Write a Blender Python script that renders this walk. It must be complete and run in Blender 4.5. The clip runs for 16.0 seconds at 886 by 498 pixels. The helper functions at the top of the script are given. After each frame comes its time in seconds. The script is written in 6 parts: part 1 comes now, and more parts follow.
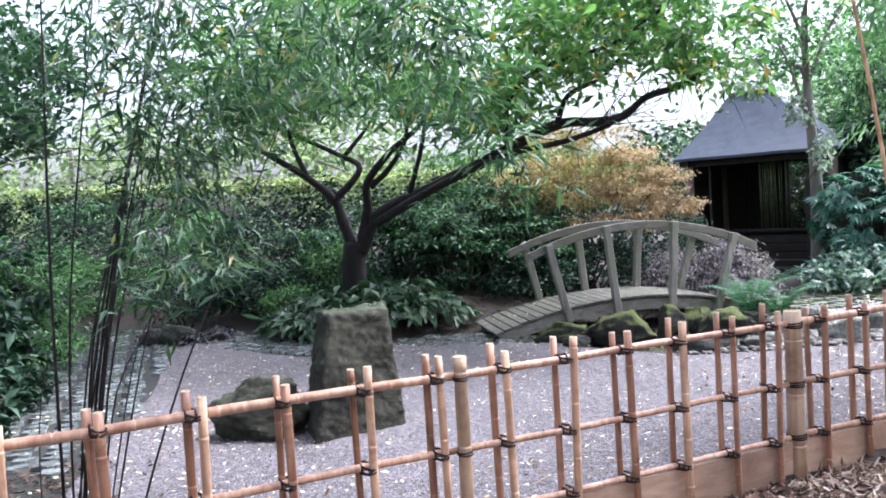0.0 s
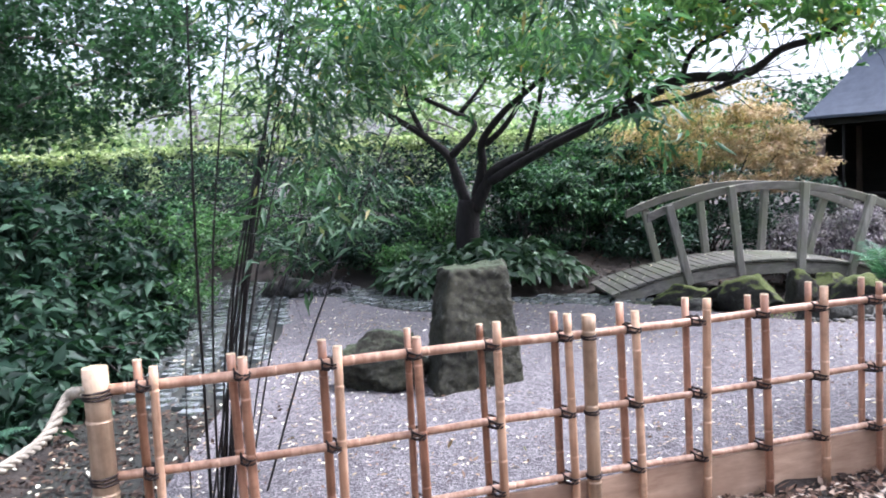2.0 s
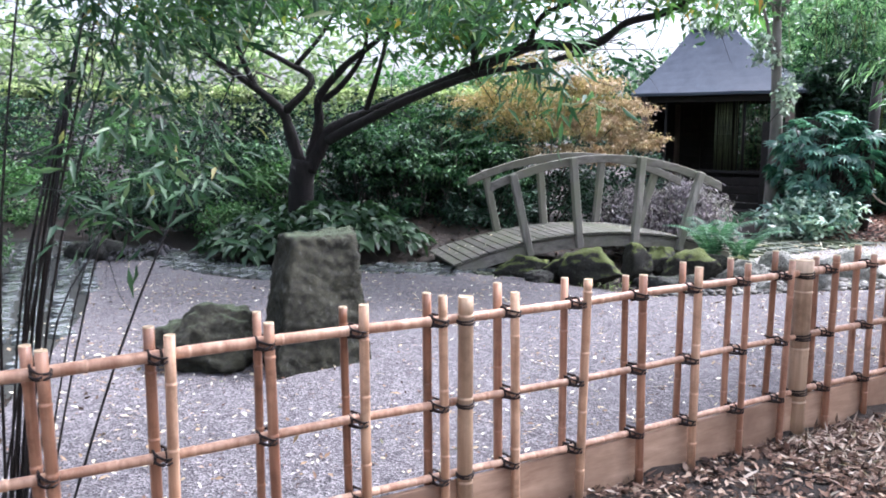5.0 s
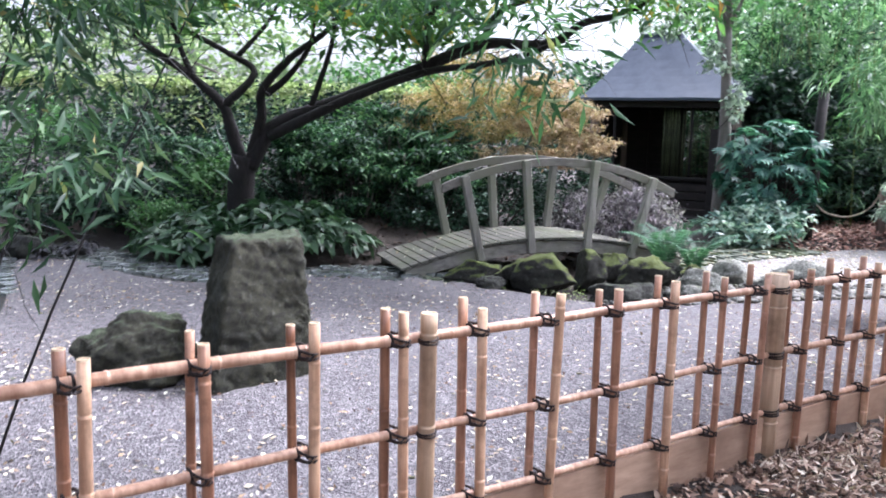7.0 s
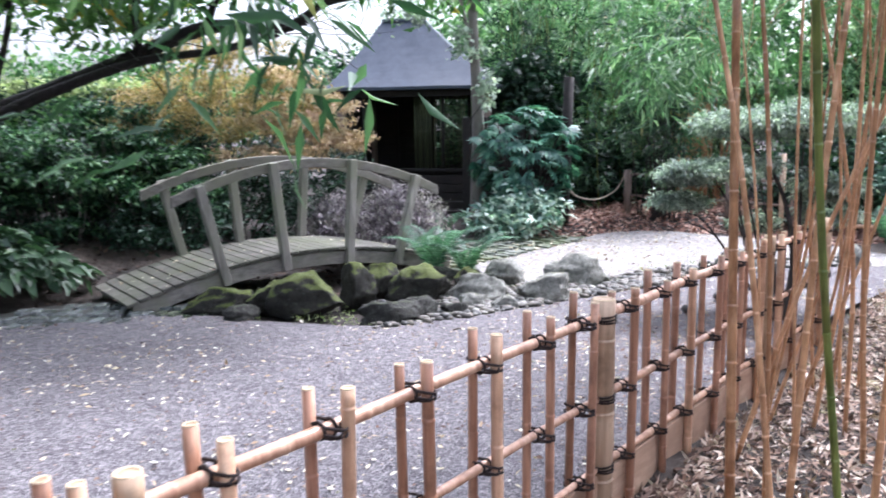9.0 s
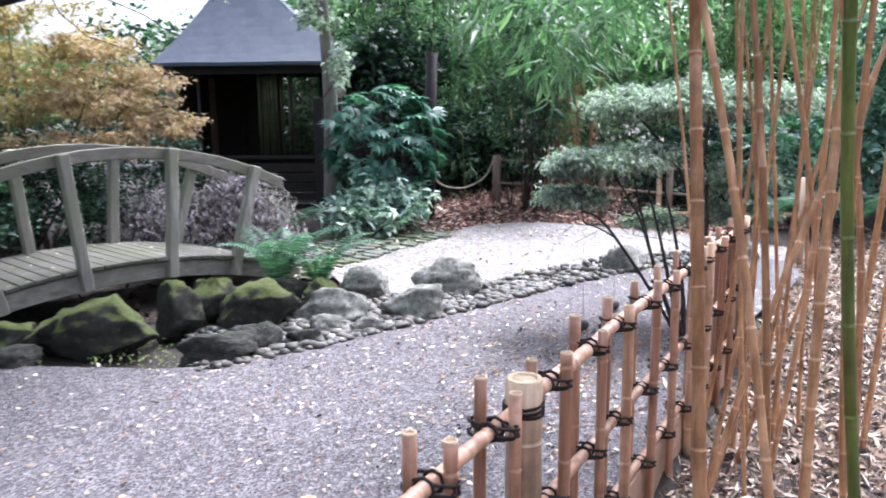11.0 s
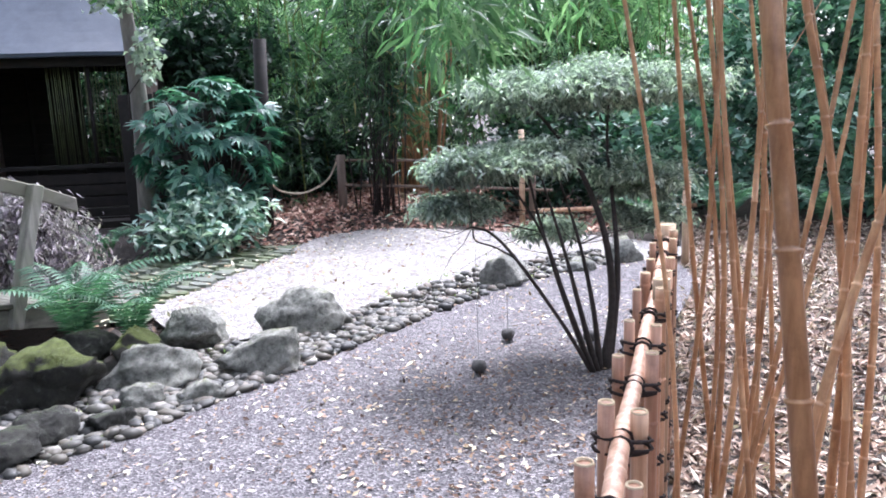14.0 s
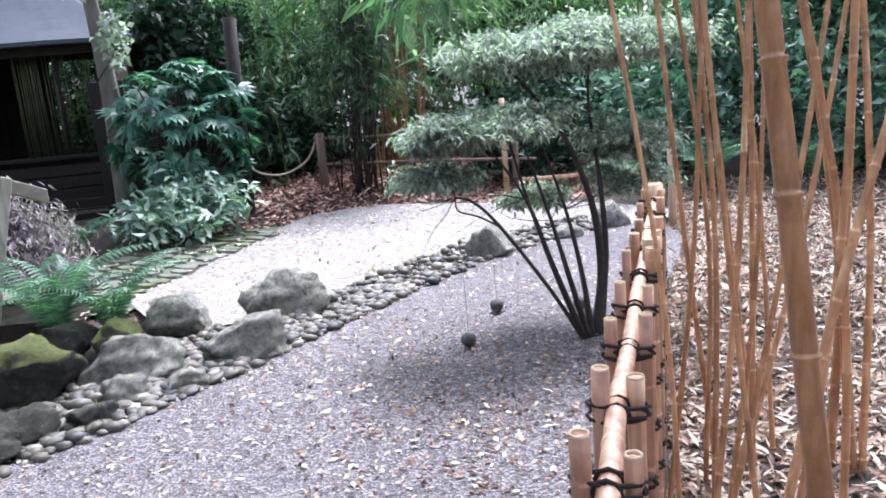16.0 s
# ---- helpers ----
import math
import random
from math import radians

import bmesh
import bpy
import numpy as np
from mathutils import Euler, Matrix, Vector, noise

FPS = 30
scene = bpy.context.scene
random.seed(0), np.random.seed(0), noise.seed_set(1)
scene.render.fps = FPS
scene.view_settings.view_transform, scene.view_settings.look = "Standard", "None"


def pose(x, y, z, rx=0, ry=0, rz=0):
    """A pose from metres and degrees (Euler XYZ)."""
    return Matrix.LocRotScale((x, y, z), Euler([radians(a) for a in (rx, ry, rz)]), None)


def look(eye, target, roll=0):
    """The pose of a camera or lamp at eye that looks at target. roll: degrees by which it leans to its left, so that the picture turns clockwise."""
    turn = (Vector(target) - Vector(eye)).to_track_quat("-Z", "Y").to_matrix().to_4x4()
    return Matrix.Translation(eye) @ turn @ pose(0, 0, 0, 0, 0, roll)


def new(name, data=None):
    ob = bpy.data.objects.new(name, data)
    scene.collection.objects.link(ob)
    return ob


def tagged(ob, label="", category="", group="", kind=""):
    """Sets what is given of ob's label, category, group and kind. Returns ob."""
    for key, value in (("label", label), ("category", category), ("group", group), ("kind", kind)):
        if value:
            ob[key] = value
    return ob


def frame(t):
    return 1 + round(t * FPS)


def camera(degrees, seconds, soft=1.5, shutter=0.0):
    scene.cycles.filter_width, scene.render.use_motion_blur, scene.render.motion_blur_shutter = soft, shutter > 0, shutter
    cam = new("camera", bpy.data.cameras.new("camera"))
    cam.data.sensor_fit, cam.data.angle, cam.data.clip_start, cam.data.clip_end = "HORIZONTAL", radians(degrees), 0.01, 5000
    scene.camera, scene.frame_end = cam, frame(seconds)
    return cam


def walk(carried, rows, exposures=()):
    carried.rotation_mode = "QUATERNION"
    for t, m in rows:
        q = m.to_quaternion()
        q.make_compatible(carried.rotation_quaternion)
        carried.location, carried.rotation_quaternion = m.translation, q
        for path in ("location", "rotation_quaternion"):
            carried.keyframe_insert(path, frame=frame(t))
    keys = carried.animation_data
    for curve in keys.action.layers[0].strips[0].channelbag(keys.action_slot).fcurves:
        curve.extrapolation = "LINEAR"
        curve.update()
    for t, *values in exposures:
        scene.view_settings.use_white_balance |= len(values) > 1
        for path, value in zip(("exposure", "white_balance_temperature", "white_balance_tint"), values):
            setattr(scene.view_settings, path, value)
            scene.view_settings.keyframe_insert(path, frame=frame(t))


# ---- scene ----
cam = camera(57.7, 16.0, soft=1.8, shutter=0.4)
PATH = [
    (0, (0.891, 0.063, 1.616), (0.461, 2.014, 1.513), -3.5),
    (0.5, (0.884, 0.084, 1.606), (0.446, 2.031, 1.483), -3.8),
    (1, (0.866, 0.089, 1.607), (0.415, 2.031, 1.451), -3.6),
    (1.5, (0.826, 0.059, 1.597), (0.252, 1.967, 1.425), -3.5),
    (2, (0.776, 0.047, 1.604), (0.091, 1.917, 1.416), -3.1),
    (2.5, (0.692, 0.096, 1.6), (-0.03, 1.949, 1.385), -2.3),
    (3, (0.565, 0.218, 1.597), (-0.141, 2.074, 1.366), -2.2),
    (3.5, (0.454, 0.251, 1.62), (-0.149, 2.14, 1.357), -2.0),
    (4, (0.399, 0.294, 1.612), (-0.046, 2.223, 1.333), -1.6),
    (4.5, (0.423, 0.334, 1.614), (0.11, 2.288, 1.326), -1.0),
    (4.7, (0.444, 0.409, 1.606), (0.159, 2.367, 1.314), -0.6),
    (6.8, (0.410, 0.830, 1.550), (0.266, 2.804, 1.263), 1.6),
    (7, (0.319, 0.874, 1.576), (0.21, 2.85, 1.285), 1.5),
    (7.5, (0.162, 1.141, 1.631), (0.324, 3.112, 1.337), -0.5),
    (8, (0.186, 1.38, 1.63), (0.502, 3.332, 1.332), -0.3),
    (8.5, (0.307, 1.746, 1.646), (0.716, 3.679, 1.34), -0.4),
    (9, (0.362, 2.076, 1.622), (0.857, 3.99, 1.315), -0.7),
    (9.2, (0.388, 2.245, 1.612), (0.975, 4.13, 1.304), 0.2),
    (11.3, (0.88, 3.569, 1.606), (1.8, 5.307, 1.239), -0.9),
    (11.5, (0.924, 3.715, 1.594), (1.934, 5.402, 1.227), -1.0),
    (12, (1.011, 3.925, 1.601), (2.08, 5.574, 1.229), -1.3),
    (12.5, (1.203, 4.165, 1.586), (2.29, 5.802, 1.213), -2.1),
    (13, (1.245, 4.354, 1.579), (2.35, 5.979, 1.204), -2.2),
    (13.5, (1.208, 4.493, 1.588), (2.35, 6.09, 1.211), -2.0),
    (14, (1.256, 4.569, 1.592), (2.421, 6.15, 1.216), -1.9),
    (14.5, (1.292, 4.615, 1.586), (2.455, 6.194, 1.195), -2.7),
    (15, (1.31, 4.63, 1.583), (2.469, 6.209, 1.182), -2.8),
    (15.5, (1.326, 4.636, 1.563), (2.491, 6.208, 1.149), -3.6),
    (16, (1.339, 4.643, 1.547), (2.518, 6.198, 1.111), -4.7),
]
walk(cam, [(t, look(eye, target, roll)) for t, eye, target, roll in PATH], exposures=[(0, 2.06, 5700, 17), (16, 2.06, 5700, 17)])

# ---- light ----
world = bpy.data.worlds.new("sky")
scene.world = world
world.use_nodes = True
wn = world.node_tree.nodes
wl = world.node_tree.links
sky = wn.new("ShaderNodeTexSky")
sky.sky_type = "NISHITA"
sky.sun_disc = False
sky.sun_elevation = radians(58)
sky.sun_rotation = radians(60)
sky.dust_density = 6.0
sky.air_density = 1.0
pale = wn.new("ShaderNodeHueSaturation")
pale.inputs["Saturation"].default_value = 0.4
wl.new(sky.outputs[0], pale.inputs["Color"])
wl.new(pale.outputs[0], wn["Background"].inputs["Color"])
wn["Background"].inputs["Strength"].default_value = 0.135
sun = new("sun", bpy.data.lights.new("sun", "SUN"))
sun.data.energy = 1.5
sun.data.angle = radians(22)
sun.data.color = (1.0, 0.98, 0.95)
SUN_EL, SUN_AZ = radians(58), radians(60)
sun.matrix_world = look((0, 0, 30), (-30 * math.sin(SUN_AZ) * math.cos(SUN_EL), -30 * math.cos(SUN_AZ) * math.cos(SUN_EL), 30 - 30 * math.sin(SUN_EL)))


# ---- materials ----
def nodes_of(name):
    m = bpy.data.materials.new(name)
    m.use_nodes = True
    nt = m.node_tree
    return m, nt, nt.nodes["Principled BSDF"], nt.nodes["Material Output"]


def ramp_of(nt, fac, stops):
    r = nt.nodes.new("ShaderNodeValToRGB")
    while len(r.color_ramp.elements) < len(stops):
        r.color_ramp.elements.new(0.5)
    for el, (p, c) in zip(r.color_ramp.elements, stops):
        el.position, el.color = p, (*c, 1)
    nt.links.new(fac, r.inputs[0])
    return r.outputs[0]


def noise_of(nt, scale, detail=4, rough=0.6, coords="Object", stretch=None):
    tc = nt.nodes.new("ShaderNodeTexCoord")
    n = nt.nodes.new("ShaderNodeTexNoise")
    n.inputs["Scale"].default_value, n.inputs["Detail"].default_value, n.inputs["Roughness"].default_value = scale, detail, rough
    src = tc.outputs[coords]
    if stretch:
        mp = nt.nodes.new("ShaderNodeMapping")
        mp.inputs["Scale"].default_value = stretch
        nt.links.new(src, mp.inputs[0])
        src = mp.outputs[0]
    nt.links.new(src, n.inputs["Vector"])
    return n.outputs[0]


def voro_of(nt, scale, feature="F1", out="Distance", coords="Object"):
    tc = nt.nodes.new("ShaderNodeTexCoord")
    v = nt.nodes.new("ShaderNodeTexVoronoi")
    v.feature = feature
    v.inputs["Scale"].default_value = scale
    nt.links.new(tc.outputs[coords], v.inputs["Vector"])
    return v.outputs[out]


def mix_of(nt, fac, a, b, mode="MIX"):
    m = nt.nodes.new("ShaderNodeMix")
    m.data_type, m.blend_type = "RGBA", mode
    for sock, v in ((m.inputs[0], fac), (m.inputs[6], a), (m.inputs[7], b)):
        if isinstance(v, (int, float)):
            sock.default_value = v
        elif isinstance(v, tuple):
            sock.default_value = (*v, 1)
        else:
            nt.links.new(v, sock)
    return m.outputs[2]


def bump_of(nt, bsdf, height, strength=0.5, dist=0.01):
    b = nt.nodes.new("ShaderNodeBump")
    b.inputs["Strength"].default_value, b.inputs["Distance"].default_value = strength, dist
    nt.links.new(height, b.inputs["Height"])
    nt.links.new(b.outputs[0], bsdf.inputs["Normal"])


def leaf_mat(name, stops, through_light=0.35, rough=0.45, spec=0.4):
    """Leaf colour differs from leaf to leaf; some light passes through."""
    m, nt, p, out = nodes_of(name)
    g = nt.nodes.new("ShaderNodeNewGeometry")
    col = ramp_of(nt, g.outputs["Random Per Island"], stops)
    big = noise_of(nt, 0.9, 2)
    col = mix_of(nt, 0.45, col, ramp_of(nt, big, [(0.3, (0.6, 0.65, 0.6)), (0.7, (1.25, 1.2, 1.0))]), "MULTIPLY")
    nt.links.new(col, p.inputs["Base Color"])
    p.inputs["Roughness"].default_value = rough
    p.inputs["Specular IOR Level"].default_value = spec
    tr = nt.nodes.new("ShaderNodeBsdfTranslucent")
    nt.links.new(mix_of(nt, 1.0, col, (1.1, 1.4, 0.85), "MULTIPLY"), tr.inputs["Color"])
    mx = nt.nodes.new("ShaderNodeMixShader")
    mx.inputs[0].default_value = through_light
    nt.links.new(p.outputs[0], mx.inputs[1])
    nt.links.new(tr.outputs[0], mx.inputs[2])
    nt.links.new(mx.outputs[0], out.inputs[0])
    return m


def speckled(name, dark, light, scale, rough=0.85, bump=0.6, dist=0.01, big=None, stretch=None, obj_random=0.0):
    m, nt, p, out = nodes_of(name)
    col = ramp_of(nt, noise_of(nt, scale, 6, 0.7, stretch=stretch), [(0.28, dark), (0.72, light)])
    if big:
        col = mix_of(nt, ramp_of(nt, noise_of(nt, scale * 0.12, 4), [(0.42, (0, 0, 0)), (0.62, (1, 1, 1))]), col, big)
    if obj_random:
        oi = nt.nodes.new("ShaderNodeObjectInfo")
        col = mix_of(nt, 1.0, col, ramp_of(nt, oi.outputs["Random"], [(0.0, (1 - obj_random,) * 3), (1.0, (1 + obj_random,) * 3)]), "MULTIPLY")
    nt.links.new(col, p.inputs["Base Color"])
    p.inputs["Roughness"].default_value = rough
    bump_of(nt, p, noise_of(nt, scale * 1.6, 6, 0.7, stretch=stretch), bump, dist)
    return m


def gravel_mat(name, stops, grain):
    """Small angular chips of mixed greys, scuffed in patches."""
    m, nt, p, out = nodes_of(name)
    col = ramp_of(nt, voro_of(nt, grain, out="Color"), stops)
    fine = ramp_of(nt, noise_of(nt, grain * 1.7, 3, 0.7), [(0.32, (0.45, 0.45, 0.46)), (0.68, (1.5, 1.48, 1.46))])
    col = mix_of(nt, 0.75, col, fine, "MULTIPLY")
    col = mix_of(nt, 0.8, col, ramp_of(nt, noise_of(nt, 14, 6, 0.75), [(0.33, (0.5, 0.5, 0.52)), (0.67, (1.38, 1.36, 1.34))]), "MULTIPLY")
    col = mix_of(nt, 0.6, col, ramp_of(nt, noise_of(nt, 0.7, 5), [(0.3, (0.72, 0.71, 0.72)), (0.7, (1.18, 1.17, 1.15))]), "MULTIPLY")
    nt.links.new(col, p.inputs["Base Color"])
    p.inputs["Roughness"].default_value = 0.9
    h = nt.nodes.new("ShaderNodeMath")
    h.operation = "ADD"
    nt.links.new(voro_of(nt, grain), h.inputs[0])
    nt.links.new(noise_of(nt, grain * 0.35, 5, 0.7), h.inputs[1])
    bump_of(nt, p, h.outputs[0], 1.0, 0.01)
    return m


def rock_mat(name, dark, light, moss=None, amount=0.5, lichen=0.5):
    m, nt, p, out = nodes_of(name)
    col = ramp_of(nt, noise_of(nt, 21, 10, 0.78), [(0.33, dark), (0.67, light)])
    col = mix_of(nt, 0.7, col, ramp_of(nt, noise_of(nt, 3.0, 4), [(0.35, (0.5, 0.5, 0.48)), (0.65, (1.25, 1.22, 1.15))]), "MULTIPLY")
    col = mix_of(nt, ramp_of(nt, noise_of(nt, 26, 3), [(0.6, (0, 0, 0)), (0.75, (lichen,) * 3)]), col, (0.36, 0.37, 0.33))
    if moss:
        g = nt.nodes.new("ShaderNodeNewGeometry")
        sep = nt.nodes.new("ShaderNodeSeparateXYZ")
        nt.links.new(g.outputs["Normal"], sep.inputs[0])
        add = nt.nodes.new("ShaderNodeMath")
        add.operation = "ADD"
        nt.links.new(sep.outputs[2], add.inputs[0])
        nt.links.new(noise_of(nt, 14, 9, 0.85), add.inputs[1])
        half = nt.nodes.new("ShaderNodeMath")
        half.operation = "MULTIPLY"
        half.inputs[1].default_value = 0.5
        nt.links.new(add.outputs[0], half.inputs[0])
        mask = ramp_of(nt, half.outputs[0], [(0.92 - amount * 0.62, (0, 0, 0)), (1.0 - amount * 0.62, (1, 1, 1))])
        green = ramp_of(nt, noise_of(nt, 40, 4), [(0.3, moss), (0.75, tuple(c * 2.1 for c in moss))])
        col = mix_of(nt, mask, col, green)
    nt.links.new(col, p.inputs["Base Color"])
    p.inputs["Roughness"].default_value = 0.85
    bump_of(nt, p, noise_of(nt, 26, 10, 0.82), 1.0, 0.035)
    return m


def cane_mat(name, low, high, rough=0.35, obj_random=0.18, nodes=True):
    """Bamboo: lengthwise streaks, blotches, each cane a little different."""
    m, nt, p, out = nodes_of(name)
    col = ramp_of(nt, noise_of(nt, 30, 5, 0.6, stretch=(1, 1, 0.06)), [(0.34, low), (0.66, high)])
    col = mix_of(nt, ramp_of(nt, noise_of(nt, 6, 6, 0.7), [(0.48, (0, 0, 0)), (0.7, (0.75, 0.75, 0.75))]), col, tuple(c * 0.55 for c in low))
    oi = nt.nodes.new("ShaderNodeObjectInfo")
    col = mix_of(nt, 1.0, col, ramp_of(nt, oi.outputs["Random"], [(0.0, (1 - obj_random, 1 - 1.25 * obj_random, 1 - 1.5 * obj_random)), (1.0, (1 + obj_random, 1 + obj_random, 1 + obj_random))]), "MULTIPLY")
    nt.links.new(col, p.inputs["Base Color"])
    p.inputs["Roughness"].default_value = rough
    bump_of(nt, p, noise_of(nt, 60, 4, stretch=(1, 1, 0.05)), 0.25, 0.003)
    return m


M_GRAVEL = gravel_mat("grey_gravel", [(0.0, (0.036, 0.033, 0.037)), (0.5, (0.124, 0.115, 0.125)), (1.0, (0.30, 0.284, 0.294))], 88)
# paler stone; stronger light from the open sky is partly in the colour
M_BRIGHT = gravel_mat("pale_gravel", [(0.0, (0.11, 0.104, 0.101)), (0.5, (0.25, 0.238, 0.232)), (1.0, (0.42, 0.40, 0.39))], 60)
M_SOIL = speckled("soil_and_bark", (0.008, 0.006, 0.005), (0.034, 0.025, 0.020), 9, bump=1.0, dist=0.03, big=(0.042, 0.030, 0.023))
M_CHIP = leaf_mat("bark_chips", [(0.0, (0.04, 0.025, 0.021)), (0.4, (0.12, 0.074, 0.058)), (0.75, (0.26, 0.165, 0.125)), (1.0, (0.54, 0.42, 0.34))], 0.0, 0.8, 0.2)
M_STRAW = leaf_mat("dry_bamboo_leaves", [(0.0, (0.07, 0.043, 0.038)), (0.3, (0.21, 0.135, 0.11)), (0.65, (0.43, 0.32, 0.275)), (1.0, (0.72, 0.63, 0.57))], 0.12, 0.7, 0.3)
M_FALLEN = leaf_mat("fallen_leaves", [(0.0, (0.12, 0.06, 0.04)), (0.3, (0.34, 0.235, 0.155)), (0.55, (0.55, 0.46, 0.33)), (0.8, (0.68, 0.62, 0.51)), (1.0, (0.8, 0.78, 0.70))], 0.1, 0.6, 0.3)
# leaf litter with the shade under the shrubs put into its near-black colour
M_DARKLITTER = leaf_mat("dark_leaf_litter", [(0.0, (0.012, 0.008, 0.007)), (0.5, (0.04, 0.026, 0.021)), (1.0, (0.13, 0.085, 0.065))], 0.0, 0.8, 0.2)
M_REDFALL = leaf_mat("rust_litter", [(0.0, (0.14, 0.068, 0.056)), (0.5, (0.36, 0.19, 0.155)), (1.0, (0.62, 0.45, 0.38))], 0.0, 0.8, 0.2)
M_SLATE = speckled("slate_sett", (0.085, 0.093, 0.096), (0.22, 0.232, 0.235), 14, rough=0.14, bump=0.3, dist=0.006, big=(0.075, 0.09, 0.06), obj_random=0.3)
M_SLATEMOSS = speckled("mossy_slate_sett", (0.10, 0.115, 0.095), (0.27, 0.29, 0.25), 14, rough=0.4, bump=0.3, dist=0.006, big=(0.13, 0.16, 0.075), obj_random=0.3)
M_MOSSBED = speckled("moss_and_grit", (0.04, 0.052, 0.032), (0.13, 0.15, 0.095), 22, bump=0.8)
M_JOINT = speckled("dark_joint", (0.007, 0.0075, 0.006), (0.028, 0.029, 0.022), 20)
M_STONE = rock_mat("standing_stone", (0.007, 0.0075, 0.0055), (0.078, 0.076, 0.046), (0.034, 0.046, 0.022), 0.5, 0.2)
M_MOSS = rock_mat("mossy_rock", (0.006, 0.006, 0.005), (0.052, 0.049, 0.036), (0.058, 0.072, 0.014), 0.70, 0.15)
M_GREYROCK = rock_mat("grey_rock", (0.055, 0.056, 0.05), (0.52, 0.52, 0.48), (0.11, 0.12, 0.045), 0.34)
M_DARKROCK = rock_mat("dark_rock", (0.009, 0.009, 0.008), (0.06, 0.06, 0.052), (0.03, 0.04, 0.016), 0.36, 0.25)
def pebble_mat():
    """River pebbles, each of its own grey or buff."""
    m, nt, p, out = nodes_of("river_pebble")
    g, oi, add, fr = nt.nodes.new("ShaderNodeNewGeometry"), nt.nodes.new("ShaderNodeObjectInfo"), nt.nodes.new("ShaderNodeMath"), nt.nodes.new("ShaderNodeMath")
    add.operation, fr.operation = "ADD", "FRACT"
    nt.links.new(g.outputs["Random Per Island"], add.inputs[0])
    nt.links.new(oi.outputs["Random"], add.inputs[1])
    nt.links.new(add.outputs[0], fr.inputs[0])
    col = ramp_of(nt, fr.outputs[0], [(0.0, (0.018, 0.018, 0.017)), (0.3, (0.042, 0.041, 0.038)), (0.55, (0.088, 0.076, 0.058)), (0.75, (0.10, 0.098, 0.088)), (0.92, (0.15, 0.122, 0.098)), (1.0, (0.32, 0.31, 0.285))])
    col = mix_of(nt, 0.6, col, ramp_of(nt, noise_of(nt, 14, 5), [(0.3, (0.6, 0.6, 0.6)), (0.7, (1.2, 1.2, 1.2))]), "MULTIPLY")
    nt.links.new(col, p.inputs["Base Color"])
    p.inputs["Roughness"].default_value = 0.6
    return m


M_PEBBLE = pebble_mat()
M_BAMBOO = cane_mat("tan_bamboo", (0.36, 0.195, 0.115), (0.68, 0.46, 0.31), obj_random=0.26)
M_RAIL = cane_mat("pale_rail_bamboo", (0.36, 0.19, 0.122), (0.66, 0.44, 0.315), obj_random=0.16)
M_PICKET = cane_mat("brown_bamboo", (0.25, 0.12, 0.076), (0.54, 0.315, 0.21), obj_random=0.32)
M_POST = cane_mat("thick_bamboo", (0.40, 0.28, 0.185), (0.60, 0.45, 0.32), rough=0.45)
M_GOLD = cane_mat("golden_bamboo", (0.33, 0.163, 0.08), (0.62, 0.375, 0.205), rough=0.3, obj_random=0.3)
M_GREENCANE = cane_mat("green_bamboo", (0.07, 0.10, 0.02), (0.17, 0.21, 0.05), rough=0.3)
M_BLACKCANE = cane_mat("black_bamboo", (0.004, 0.0035, 0.004), (0.018, 0.015, 0.014), rough=0.3)
M_CUT = speckled("cut_bamboo", (0.40, 0.30, 0.19), (0.66, 0.53, 0.36), 40)
M_TWINE = speckled("black_twine", (0.005, 0.003, 0.003), (0.036, 0.019, 0.015), 150, bump=0.8, dist=0.002)
M_ROPE = speckled("pale_rope", (0.30, 0.25, 0.19), (0.6, 0.54, 0.44), 120, bump=0.9, dist=0.004)
M_PLANK = speckled("weathered_plank", (0.26, 0.155, 0.10), (0.58, 0.40, 0.28), 12, bump=0.5, dist=0.005, stretch=(0.2, 0.2, 1), big=(0.22, 0.135, 0.09))
M_GREYWOOD = speckled("grey_weathered_wood", (0.085, 0.077, 0.067), (0.31, 0.285, 0.25), 18, bump=0.6, dist=0.004, stretch=(0.15, 1, 1), big=(0.18, 0.175, 0.13), obj_random=0.16)
M_GREYPOST = speckled("grey_weathered_post", (0.10, 0.092, 0.08), (0.35, 0.325, 0.29), 18, bump=0.6, dist=0.004, stretch=(1, 1, 0.12), big=(0.19, 0.19, 0.14), obj_random=0.16)
# weathered deck wood with the shade on the planks put into its colour
M_DECK = speckled("shaded_deck_wood", (0.038, 0.036, 0.030), (0.17, 0.16, 0.135), 18, bump=0.6, dist=0.004, stretch=(0.15, 1, 1), big=(0.075, 0.08, 0.05), obj_random=0.25)
# near-black wood: deep shade under the trees is put into the colour
M_DARKWOOD = speckled("shade_dark_wood", (0.005, 0.004, 0.0035), (0.022, 0.016, 0.013), 14, bump=0.4, dist=0.004, stretch=(0.15, 1, 1), obj_random=0.2)
M_PAVPOST = speckled("brown_post", (0.10, 0.07, 0.055), (0.24, 0.18, 0.145), 14, bump=0.4, stretch=(1, 1, 0.12))
M_ROOF = speckled("blue_grey_roof_felt", (0.032, 0.042, 0.062), (0.060, 0.075, 0.104), 5, rough=0.42, bump=0.15)
M_REED = cane_mat("reed_screen", (0.025, 0.034, 0.014), (0.12, 0.14, 0.06), rough=0.6)
M_DARKBARK = speckled("dark_bark", (0.005, 0.004, 0.0045), (0.028, 0.02, 0.021), 16, bump=1.0, dist=0.02, stretch=(1, 1, 0.3))
